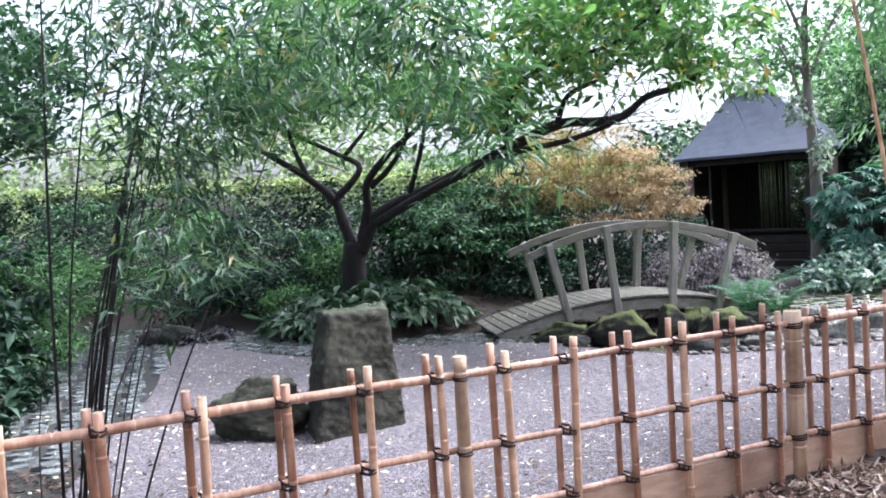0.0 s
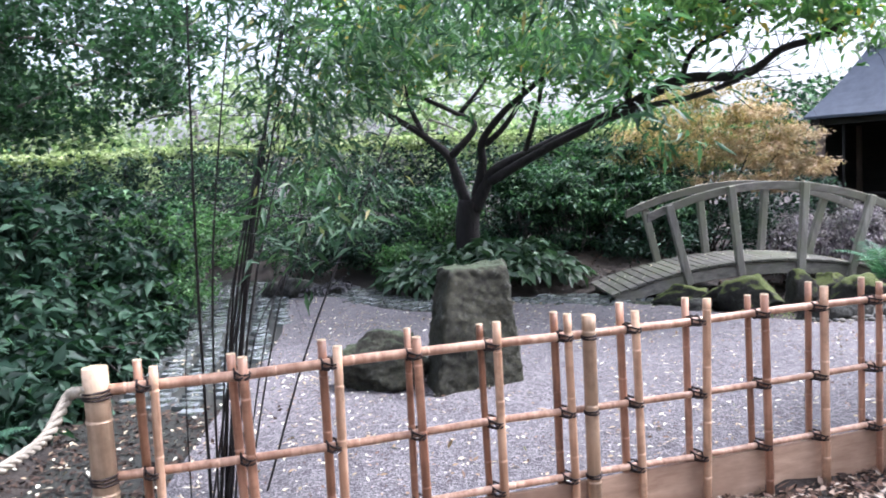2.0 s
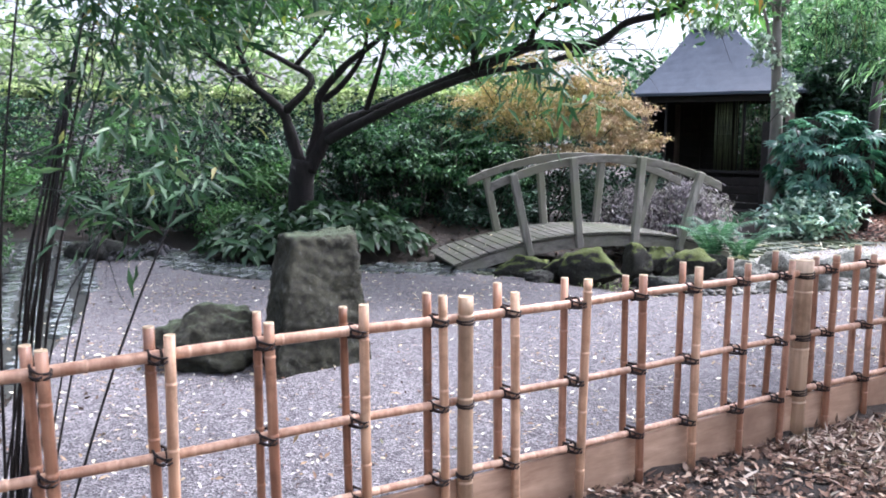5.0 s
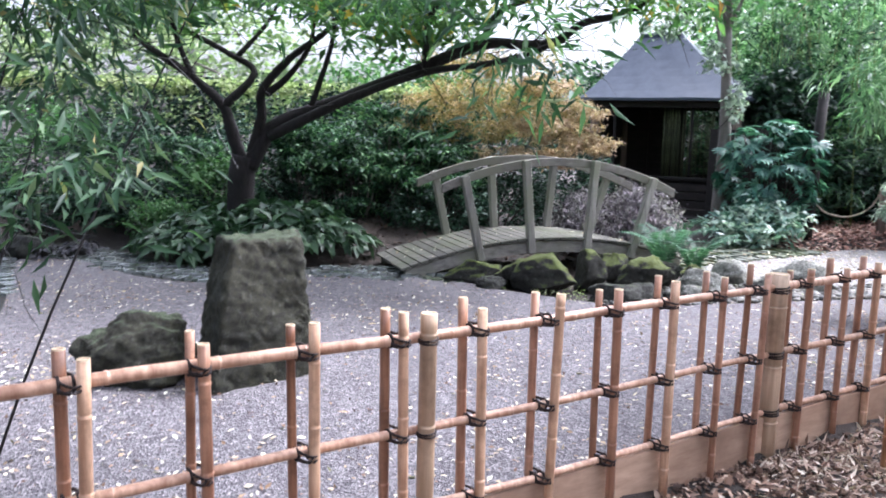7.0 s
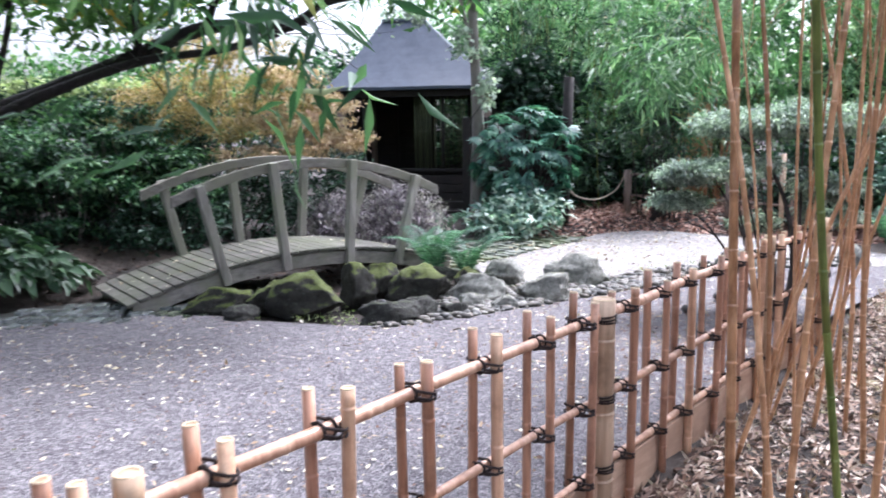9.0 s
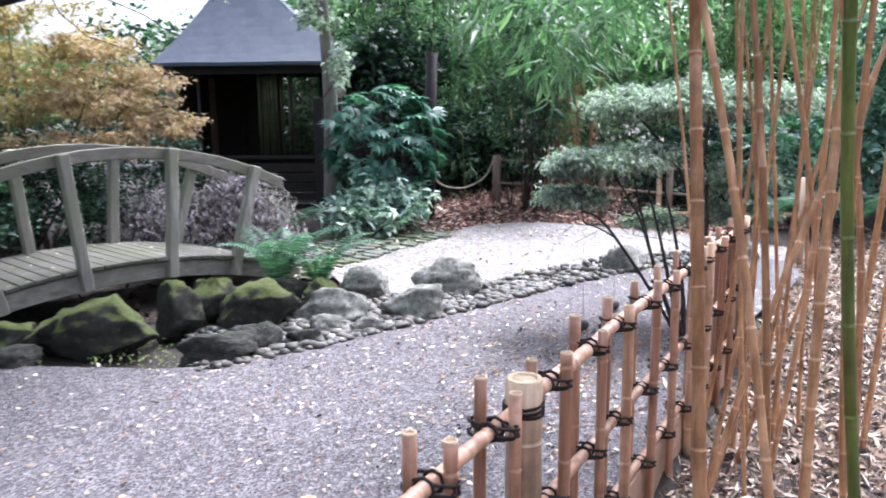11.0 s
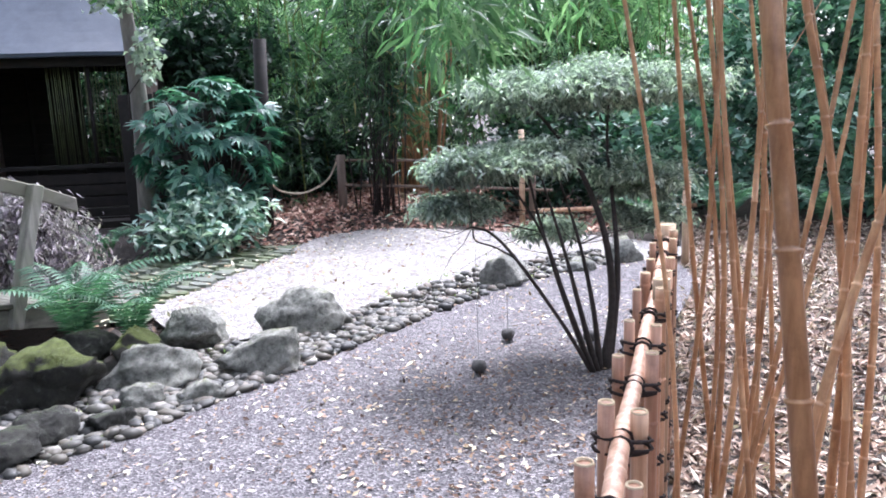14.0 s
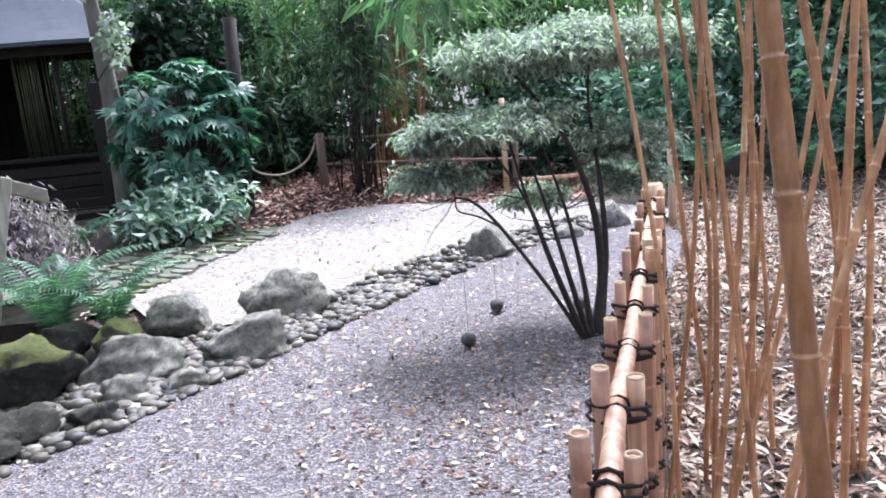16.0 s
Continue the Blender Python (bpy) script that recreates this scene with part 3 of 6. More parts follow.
for s in THICK:
    upright("post", s, 0, 0.895 if s < 4 else 0.868, 0.053, M_POST, "thick pale bamboo post")
    for z in (0.795, 0.44, 0.12):
        ring(s, 0, z, 0.056, 3)
for s in THIN:
    upright("post", s, -0.03, 0.895, 0.034, M_POST, "slender pale bamboo post")
    for z in (0.80, 0.435, 0.12):
        ring(s, -0.03, z, 0.037, 2)
RAILS = ((0.803, 0.0215), (0.435, 0.018), (0.11, 0.017))
for z, r in RAILS:
    for a, b in zip(THICK[:-1], THICK[1:]):
        pts = [fence_at(a + (b - a) * k / 8, 0.004 * math.sin(3.1 * k + z * 9), z + 0.006 * math.sin(1.7 * k + z * 20)) for k in range(9)]
        tube("rail", pts, [r * (1.12 - 0.24 * k / 8) for k in range(9)], M_RAIL, fence, 12, "horizontal pale tan bamboo rail", joints=0.3, ridge=1.08)
PAIRS = (0.195, 0.58, 0.95, 1.335, 1.70, 2.065, 2.43, 2.79, 3.15, 3.52, 3.88, 4.2, 4.61, 4.99, 5.29, 5.66, 6.02, 6.38, 6.74, 7.1, 7.45, 7.78)
for s in PAIRS:
    j = random.uniform(-0.012, 0.012)
    rf, rb = random.uniform(0.0175, 0.0225), random.uniform(0.015, 0.021)
    upright("picket", s + 0.022 + j, -0.04, random.uniform(0.88, 0.915) - (0.02 if s > 4.3 else 0), rf, M_PICKET if random.random() < 0.5 else M_BAMBOO, lean=random.uniform(-0.022, 0.022))
    upright("picket", s - 0.022 + j, 0.04, random.uniform(0.88, 0.93) - (0.02 if s > 4.3 else 0), rb, M_PICKET, lean=random.uniform(-0.022, 0.022))
    for z, r in RAILS:
        for k in range(3):
            pts = []
            for i in range(13):
                a = 2 * math.pi * i / 12
                pts.append(fence_at(s + j + (0.016 + r * 0.7) * math.cos(a) + 0.3 * 0.068 * math.sin(a) * (-1 if k == 1 else 1) * 0.5, -0.066 * math.sin(a), z + 0.012 * (k - 1) + 0.007 * math.cos(a + k)))
            tube("tie", pts, 0.005, M_TWINE, fence, 5, cap=False)
        loop = [fence_at(s + j + 0.02 * (1 if (i // 1) % 2 else -1) * 0, (r + 0.004) * math.cos(2 * math.pi * i / 8), z + (r + 0.004) * math.sin(2 * math.pi * i / 8)) for i in range(9)]
        for dx in (-0.03, 0.012):
            tube("tie", [p + FU * dx for p in loop], 0.005, M_TWINE, fence, 5, cap=False)
# boards that hold the mulch back
for i, (a, b) in enumerate(((-0.1, 2.2), (2.21, 4.37), (4.45, 6.55), (6.56, 7.93))):
    beam("kick_board", fence_at(a, 0.0, -0.045), fence_at(b, 0.0, -0.045 + 0.004 * i), 0.025, 0.25, M_PLANK, fence, "weathered brown timber edging board")
# rope to the next post
rope_pts = smooth_path([fence_at(-0.05, -0.02, 0.81), (-1.79, 2.53, 0.78), (-1.81, 2.42, 0.65), (-1.87, 2.33, 0.585), (-1.96, 2.2, 0.53), (-2.15, 2.0, 0.46)], 8)
rope = thing("rope", "thick pale twisted rope tied to the fence post", "rope", rope_pts[0])
for ph in (0, 2.1, 4.2):
    pts = []
    for i, p in enumerate(smooth_path(rope_pts, 3)):
        a = ph + i * 0.42
        pts.append(p + Vector((0.010 * math.cos(a), 0.010 * math.cos(a), 0.012 * math.sin(a))))
    tube("strand", pts, 0.0125, M_ROPE, rope, 7)

# ---- stones ----
def standing_stone():
    bm = bmesh.new()
    base = [(-1.28, 5.30), (-0.74, 5.87), (-0.96, 6.22), (-1.53, 5.74)]
    top = [(-1.20, 5.55, 0.90), (-0.87, 5.86, 0.875), (-0.95, 6.14, 0.91), (-1.41, 5.80, 0.885)]
    lo = [bm.verts.new((x, y, -0.12)) for x, y in base]
    mi = [bm.verts.new((b[0] * 0.6 + t[0] * 0.4 + 0.02, b[1] * 0.6 + t[1] * 0.4, 0.34)) for b, t in zip(base, top)]
    hi = [bm.verts.new(t) for t in top]
    bm.faces.new(hi)
    bm.faces.new(lo[::-1])
    for a, b in ((lo, mi), (mi, hi)):
        for k in range(4):
            bm.faces.new((a[k], a[(k + 1) % 4], b[(k + 1) % 4], b[k]))
    bmesh.ops.bevel(bm, geom=bm.edges[:], offset=0.02, segments=1, affect="EDGES")
    bmesh.ops.triangulate(bm, faces=bm.faces[:])
    for _ in range(4):
        bmesh.ops.subdivide_edges(bm, edges=[e for e in bm.edges if e.calc_length() > 0.05], cuts=1, use_grid_fill=True)
        bmesh.ops.triangulate(bm, faces=bm.faces[:])
    bm.normal_update()
    for v in bm.verts:
        p = v.co
        v.co = p + v.normal * (0.03 * noise.noise(p * 3.2) + 0.018 * abs(noise.noise(Vector((p.x * 8, p.y * 8, p.z * 5)))) + 0.012 * noise.noise(Vector((p.x * 6, p.y * 6, p.z * 16))) + 0.024 * noise.noise(p * 22))
    ob = part("standing_stone", bm, M_STONE, smooth=True)
    return tagged(ob, "tall dark mossy standing stone set in grey gravel", "rock")


standing_stone()
rock("boulder", (-1.76, 5.60, 0), (0.80, 0.56, 0.46), M_STONE, "low dark mossy boulder beside the standing stone", 52, 38, 0.7, detail=5, skew=0.0)
G = "rocks along the dry stream"
rock("rock", (0.20, 9.36, -0.05), (0.80, 0.40, 0.30), M_MOSS, "long low green mossy rock beside the bridge", 11, 8, 0.9, group=G)
rock("rock", (0.62, 9.30, -0.05), (0.46, 0.40, 0.36), M_MOSS, "mossy rock in the row by the bridge", 21, -8, 1.0, group=G)
rock("rock", (0.96, 9.10, -0.05), (0.80, 0.52, 0.44), M_MOSS, "broad sloping rock thick with yellow-green moss", 46, -14, 1.0, group=G)
rock("rock", (1.42, 9.30, -0.05), (0.42, 0.40, 0.46), M_MOSS, "upright mossy rock below the bridge", 13, 20, 1.0, group=G)
rock("rock", (1.74, 9.72, -0.05), (0.42, 0.40, 0.42), M_MOSS, "dark mossy rock close under the bridge", 14, 55, 1.0, group=G)
rock("rock", (2.06, 9.30, -0.05), (0.74, 0.52, 0.40), M_MOSS, "domed rock half covered in green moss", 15, 22, 1.0, group=G)
rock("rock", (0.36, 9.02, -0.04), (0.40, 0.22, 0.16), M_DARKROCK, "low dark rock at the gravel edge", 47, 10, 0.8, group=G)
rock("rock", (1.58, 8.56, -0.04), (0.56, 0.30, 0.24), M_DARKROCK, "flat dark damp rock at the gravel edge", 16, 4, 0.9, group=G)
rock("rock", (1.86, 8.72, -0.03), (0.38, 0.26, 0.20), M_DARKROCK, "dark rock among the pebbles", 17, 24, group=G)
rock("rock", (2.15, 8.66, -0.03), (0.27, 0.2, 0.15), M_DARKROCK, "small dark rock among pebbles", 18, 10, group=G)
rock("rock", (2.54, 9.18, -0.05), (0.64, 0.44, 0.32), M_GREYROCK, "flat-topped pale grey rock among the pebbles", 44, -16, 1.0, group=G)
rock("rock", (3.04, 9.78, -0.05), (0.52, 0.42, 0.34), M_GREYROCK, "pale angular rock by the fern", 20, 10, 1.0, group=G)
rock("rock", (3.72, 9.55, -0.05), (0.66, 0.46, 0.38), M_GREYROCK, "large rounded grey boulder on pale gravel", 52, -10, 0.2, group=G)
rock("rock", (3.11, 8.92, -0.05), (0.58, 0.32, 0.30), M_GREYROCK, "wedge-shaped rock of grey-green stone at the gravel edge", 23, -18, 1.0, group=G, skew=0.25)
rock("rock", (2.36, 8.84, -0.03), (0.27, 0.2, 0.17), M_GREYROCK, "small mossy grey rock", 24, 0, group=G)
rock("rock", (2.63, 8.74, -0.03), (0.28, 0.2, 0.16), M_GREYROCK, "small flat grey rock", 25, -30, group=G)
rock("rock", (2.34, 9.95, -0.05), (0.50, 0.36, 0.30), M_DARKROCK, "dark rock under the fern", 26, 0, group=G)
rock("rock", (2.62, 9.74, -0.05), (0.44, 0.34, 0.28), M_MOSS, "dark mossy rock under the fern", 27, 40, group=G)
rock("rock", (5.60, 9.60, -0.05), (0.50, 0.32, 0.34), M_GREYROCK, "pale boulder at the edge of the gravel", 28, -25, 1.0, group=G)
rock("rock", (7.06, 9.55, -0.05), (0.36, 0.3, 0.3), M_GREYROCK, "pale rock beyond the maple", 29, 0, group=G)
rock("rock", (6.5, 9.6, -0.05), (0.3, 0.3, 0.2), M_GREYROCK, "small pale rock on the gravel", 30, 0, group=G)
rock("rock", (-5.0, 9.85, -0.05), (0.56, 0.42, 0.38), M_DARKROCK, "rounded dark rock at the back of the gravel", 31, 0, 0.3)
rock("rock", (-5.42, 9.9, -0.05), (0.36, 0.3, 0.27), M_DARKROCK, "small dark rock at the back of the gravel", 33, 40, 0.3)
rock("rock", (-4.6, 10.1, -0.05), (0.32, 0.26, 0.22), M_DARKROCK, "small dark rock under the plants", 34, 10, 0.3)
rock("rock", (-4.1, 11.1, 0.05), (0.7, 0.5, 0.5), M_MOSS, "mossy boulder under the tree", 35, 10, 0.3)

# pebbles of the dry stream
peb = thing("pebble_bed", "bed of rounded grey and buff river pebbles", "pebbles", (0, 0, 0), kind="structure")
shapes = []
for k in range(6):
    bm = bmesh.new()
    bmesh.ops.create_icosphere(bm, subdivisions=1, radius=1)
    for v in bm.verts:
        v.co *= 1 + 0.18 * noise.noise(v.co * 1.5 + Vector((k * 5, 0, 0)))
    me = bpy.data.meshes.new("pebble")
    bm.to_mesh(me)
    bm.free()
    me.materials.append(M_PEBBLE)
    me.shade_smooth()
    shapes.append(me)
LINE_X, LINE_Y = (0.4, 1.4, 2.1, 2.8, 3.9, 4.8, 5.8, 7.2), (8.85, 8.32, 8.45, 8.65, 9.03, 9.32, 9.58, 9.5)
rnd = random.Random(3)
spots = []
for _ in range(3300):
    x = rnd.uniform(1.4, 7.2) if rnd.random() < 0.5 else rnd.uniform(1.5, 4.6)
    wide = 0.85 if x < 3.2 else 0.62
    y = float(np.interp(x, LINE_X, LINE_Y)) + wide * rnd.random() ** 1.2
    size = 0.013 + 0.042 * rnd.random() ** 2.2
    spots.append((x, y, size))
spots.sort(key=lambda q: (q[0] - 2.6) ** 2 + (q[1] - 8.6) ** 2)
far_v, far_f = [], []
for i, (x, y, r) in enumerate(spots):
    m = pose(x, y, -0.012 + r * 0.35 + rnd.uniform(0, 0.012), rnd.uniform(-15, 15), rnd.uniform(-15, 15), rnd.uniform(0, 360)) @ Matrix.Diagonal((r * rnd.uniform(0.9, 1.5), r, r * rnd.uniform(0.5, 0.75), 1))
    if i < 300:
        share("pebble", shapes[i % 6], peb, m)
    else:
        me = shapes[i % 6]
        b = len(far_v)
        far_v += [m @ v.co for v in me.vertices]
        far_f += [tuple(b + k for k in p.vertices) for p in me.polygons]
tagged(mesh_object("pebbles", far_v, far_f, M_PEBBLE, peb, smooth=True), kind="stuff")

# ---- bridge ----
BT = radians(22.2)
BU, BN = Vector((math.cos(BT), math.sin(BT), 0)), Vector((-math.sin(BT), math.cos(BT), 0))
BC, BW = Vector((1.1, 10.2, 0)), 1.06
bridge = thing("bridge", "small arched footbridge of weathered grey timber", "bridge", (1.1, 10.2, 0))


def deck_z(s):
    return 0.375 - 0.092 * s * s


def rail_z(s):
    return 1.30 - 0.15 * (s - 0.06) ** 2


def on_bridge(s, off, z):
    p = BC + BU * s + BN * off
    return Vector((p.x, p.y, z))


def arc_board(name, s0, s1, off, zfun, w, h, label, n=18):
    bm = bmesh.new()
    o = Vector(bridge.location)
    prev = None
    for i in range(n + 1):
        s = s0 + (s1 - s0) * i / n
        z = zfun(s)
        slope = (zfun(s + 0.01) - zfun(s - 0.01)) / 0.02
        k = math.sqrt(1 + slope * slope)
        cur = [bm.verts.new(on_bridge(s, off + dx * w / 2, z + dz * h / 2 * k) - o) for dx, dz in ((-1, -1), (1, -1), (1, 1), (-1, 1))]
        if prev:
            for k2 in range(4):
                bm.faces.new((prev[k2], prev[(k2 + 1) % 4], cur[(k2 + 1) % 4], cur[k2]))
        else:
            bm.faces.new(cur[::-1])
        prev = cur
    bm.faces.new(prev)
    bmesh.ops.recalc_face_normals(bm, faces=bm.faces)
    sharp = [e for e in bm.edges if e.is_manifold and e.calc_face_angle(0) > 0.7]
    bmesh.ops.bevel(bm, geom=sharp, offset=0.006, segments=1, affect="EDGES")
    return part(name, bm, M_GREYWOOD, bridge, label)


for off, inner in ((0.0, 1), (BW, -1)):
    arc_board("handrail", -1.38, 1.62, off + 0.062 * inner, lambda s: rail_z(s) - 0.045, 0.045, 0.095, "curved grey handrail")
    arc_board("stringer", -1.80, 1.75, off + 0.03 * inner, lambda s: deck_z(s) - 0.095, 0.06, 0.14, "arched side beam")
    for st, sb in ((-1.14, -0.92), (-0.40, -0.30), (0.49, 0.41), (1.29, 1.0)):
        beam("post", on_bridge(sb, off - 0.02 * inner, deck_z(sb) - 0.16), on_bridge(st, off - 0.005 * inner, rail_z(st) + 0.004), 0.085, 0.085, M_GREYPOST, bridge, up=tuple(BN), bevel=0.008)
k = -1.80
while k < 1.75:
    slope = math.atan(-2 * 0.092 * k)
    bm = bmesh.new()
    w = 0.098
    d = Vector((math.cos(slope) * BU.x, math.cos(slope) * BU.y, math.sin(slope)))
    a, b = on_bridge(k, -0.03 + random.uniform(-0.012, 0.012), deck_z(k)), on_bridge(k, BW + 0.03 + random.uniform(-0.012, 0.012), deck_z(k))
    nrm = BN.cross(d)
    beam_bm(bm, a - Vector(bridge.location), b - Vector(bridge.location), w, 0.03, tuple(-nrm), 0.004)
    part("plank", bm, M_DECK, bridge)
    k += 0.106

# ---- pavilion ----
PO = Vector((1.99, 16.5, 0))
PV, PB = Vector((0.894, -0.449, 0)).normalized(), Vector((0.449, 0.894, 0)).normalized()
PW, PD, RIDGE = 3.05, 2.3, 1.15


def pav(a, b, z):
    p = PO + PV * a + PB * b
    return Vector((p.x, p.y, z))


pavilion = thing("pavilion", "dark timber garden pavilion with a blue-grey hipped roof", "pavilion", pav(PW / 2, PD / 2, 0.1))


def pavilion_roof():
    """Hipped roof with a slightly hollow slope, thick eaves and a short ridge."""
    bm = bmesh.new()
    o = Vector(pavilion.location)
    rings = []
    for k in range(9):
        f = k / 8
        z = 2.27 + 1.24 * (0.80 * f + 0.20 * f * f)
        la, ra, ib = f * (RIDGE - 0.4), PW - f * (PW - RIDGE - 0.4), f * (PD / 2 - 0.02)
        row = []
        for (a0, b0), (a1, b1) in (((la, ib), (ra, ib)), ((ra, ib), (ra, PD - ib)), ((ra, PD - ib), (la, PD - ib)), ((la, PD - ib), (la, ib))):
            for j in range(6):
                g = j / 6
                row.append(bm.verts.new(pav(a0 + (a1 - a0) * g, b0 + (b1 - b0) * g, z + 0.004 * math.sin(j * 2.0 + k)) - o))
        rings.append(row)
    low = [bm.verts.new(v.co + Vector((0, 0, -0.05))) for v in rings[0]]
    inn = [bm.verts.new(v.co.lerp(Vector((0, 0, v.co.z)), 0.06) + Vector((0, 0, -0.05))) for v in rings[0]]
    for a, b in [(inn, low), (low, rings[0])] + list(zip(rings[:-1], rings[1:])):
        for k in range(24):
            bm.faces.new((a[k], a[(k + 1) % 24], b[(k + 1) % 24], b[k]))
    bm.faces.new(rings[-1])
    bm.faces.new(inn[::-1])
    bmesh.ops.recalc_face_normals(bm, faces=bm.faces)
    roof = part("roof", bm, M_ROOF, pavilion, "blue-grey felt hipped roof")
    return roof


pavilion_roof()
beam("ridge_cap", pav(RIDGE - 0.4, PD / 2, 3.51), pav(RIDGE + 0.4, PD / 2, 3.51), 0.14, 0.06, M_ROOF, pavilion, bevel=0.01)
for a in (0.22, PW - 0.22):
    for b in (0.22, PD - 0.22):
        tube("post", [pav(a, b, 0.0), pav(a + 0.01, b, 1.1), pav(a, b, 2.26)], [0.085, 0.08, 0.075], M_PAVPOST, pavilion, 12, "round brown timber post")
for b in (0.22, PD - 0.22):
    beam("eaves_beam", pav(0.05, b, 2.17), pav(PW - 0.05, b, 2.17), 0.1, 0.14, M_DARKWOOD, pavilion)
for a in (0.22, PW - 0.22):
    beam("eaves_beam", pav(a, 0.05, 2.17), pav(a, PD - 0.05, 2.17), 0.1, 0.14, M_DARKWOOD, pavilion)
z = 0.2
while z < 2.1:
    beam("wall_board", pav(0.2, PD - 0.2, z), pav(1.5 if z > 0.8 else PW - 0.2, PD - 0.2, z), 0.03, 0.153, M_DARKWOOD, pavilion)
    for a in (0.2, PW - 0.2):
        beam("wall_board", pav(a, 0.35, z), pav(a, PD - 0.2, z), 0.03, 0.153, M_DARKWOOD, pavilion)
    if z < 0.75:
        beam("front_board", pav(0.3, 0.2, z), pav(PW - 0.3, 0.2, z), 0.035, 0.135, M_DARKWOOD, pavilion)
    z += 0.155
beam("back_panel", pav(0.2, PD - 0.165, 1.1), pav(1.5, PD - 0.165, 1.1), 0.02, 2.0, M_DARKWOOD, pavilion)
beam("back_panel", pav(1.51, PD - 0.165, 0.45), pav(PW - 0.2, PD - 0.165, 0.45), 0.02, 0.75, M_DARKWOOD, pavilion)
for a in (0.165, PW - 0.165):
    beam("side_panel", pav(a, 0.35, 1.1), pav(a, PD - 0.2, 1.1), 0.02, 2.0, M_DARKWOOD, pavilion)
beam("bench_rail", pav(0.25, 0.2, 0.83), pav(PW - 0.25, 0.2, 0.83), 0.09, 0.05, M_DARKWOOD, pavilion)
beam("floor_deck", pav(0.1, PD / 2, 0.12), pav(PW - 0.1, PD / 2, 0.12), PD - 0.2, 0.08, M_DARKWOOD, pavilion)
beam("step", pav(1.2, -0.35, 0.12), pav(2.6, -0.35, 0.12), 0.3, 0.12, M_DARKWOOD, pavilion)
tube("post", [pav(0.62, 0.25, 0.1), pav(0.62, 0.25, 2.15)], 0.025, M_DARKWOOD, pavilion, 8, "thin dark upright")
tube("post", [pav(2.05, 0.27, 0.8), pav(2.05, 0.27, 2.15)], 0.025, M_DARKWOOD, pavilion, 8, "thin dark upright")
for z in (1.05, 1.5, 1.95):
    tube("reed_tie", [pav(1.52, 0.345, z), pav(2.75, 0.345, z)], 0.005, M_TWINE, pavilion, 5)
for i in range(58):
    a = 1.53 + i * 0.0213
    if random.random() < 0.38:
        continue
    tube("reed", [pav(a, 0.33 + 0.008 * (i % 3), 0.82), pav(a + random.uniform(-0.02, 0.02), 0.33, 2.1)], random.uniform(0.004, 0.0085), M_REED, pavilion, 5)
for a in (0.8, 1.5, 2.2):
    beam("wall_batten", pav(a, PD - 0.3, 0.2), pav(a, PD - 0.3, 2.1), 0.06, 0.05, M_DARKWOOD, pavilion, up=(1, 0, 0))

# dark timber screen beyond the pavilion
screen = thing("timber_screen", "dark timber garden screen with a tall end post", "screen", (5.3, 13.6, 0.1))
tube("screen_post", [(5.27, 13.6, 0.0), (5.3, 13.58, 1.2), (5.33, 13.56, 2.3)], [0.085, 0.08, 0.075], M_DARKWOOD, screen, 12, "tall dark timber post")
for i in range(11):
    beam("screen_board", (4.1 + 0.108 * i, 14.9 - 0.117 * i, 0.05), (4.1 + 0.108 * i, 14.9 - 0.117 * i, 1.72 + 0.02 * (i % 2)), 0.14, 0.025, M_DARKWOOD, screen, up=(-0.62, -0.58, 0))

# ---- far bamboo gate rail with rope ----
gate = thing("garden_rail", "two-rail reddish bamboo barrier behind the pale gravel", "fence", (6.6, 14.06, 0.05))
for x, y, top in ((6.6, 14.06, 0.85), (7.58, 12.74, 0.86), (8.14, 11.98, 0.80)):
    tube("post", [(x, y, 0.0), (x, y, top)], 0.06 if x < 7 else 0.045, M_PAVPOST, gate, 10, "brown wooden post")
for z in (0.78, 0.44):
    tube("rail", [(6.55, 14.12, z), (7.6, 12.71, z - 0.02), (8.3, 11.78, z - 0.06)], 0.02, M_PAVPOST, gate, 8, "reddish bamboo rail", joints=0.3)
tube("rail", [(8.1, 12.0, 0.12), (9.6, 10.6, 0.16)], 0.03, M_BAMBOO, gate, 8, "low bamboo rail on the ground", joints=0.3)
rope2 = thing("rope", "slack pale rope hung from the wooden post", "rope", (6.6, 14.06, 0.8))
tube("strand", smooth_path([(6.58, 14.1, 0.80), (6.5, 14.3, 0.5), (6.25, 14.5, 0.34), (5.9, 14.5, 0.4), (5.5, 14.0, 0.62)], 6), 0.014, M_ROPE, rope2, 7)
for x, y, h in ((7.4, 9.12, 0.86), (7.85, 11.85, 1.15)):
    st = thing("marker_post", "pale timber post at the end of the path", "post", (x, y, 0))
    tube("shaft", [(x, y, -0.05), (x, y, h)], 0.036, M_POST, st, 10)

# ---- main tree ----
def limb(parent, pts, r0, r1, material, name="branch", sides=8, n=5):
    path = smooth_path(pts, n)
    m = len(path) - 1
    rad = [r0 + (r1 - r0) * (i / m) ** 0.8 for i in range(m + 1)]
    rad = [r * (1 + 0.10 * noise.noise(p * 5)) for r, p in zip(rad, path)]
    return tube(name, path, rad, material, parent, sides)


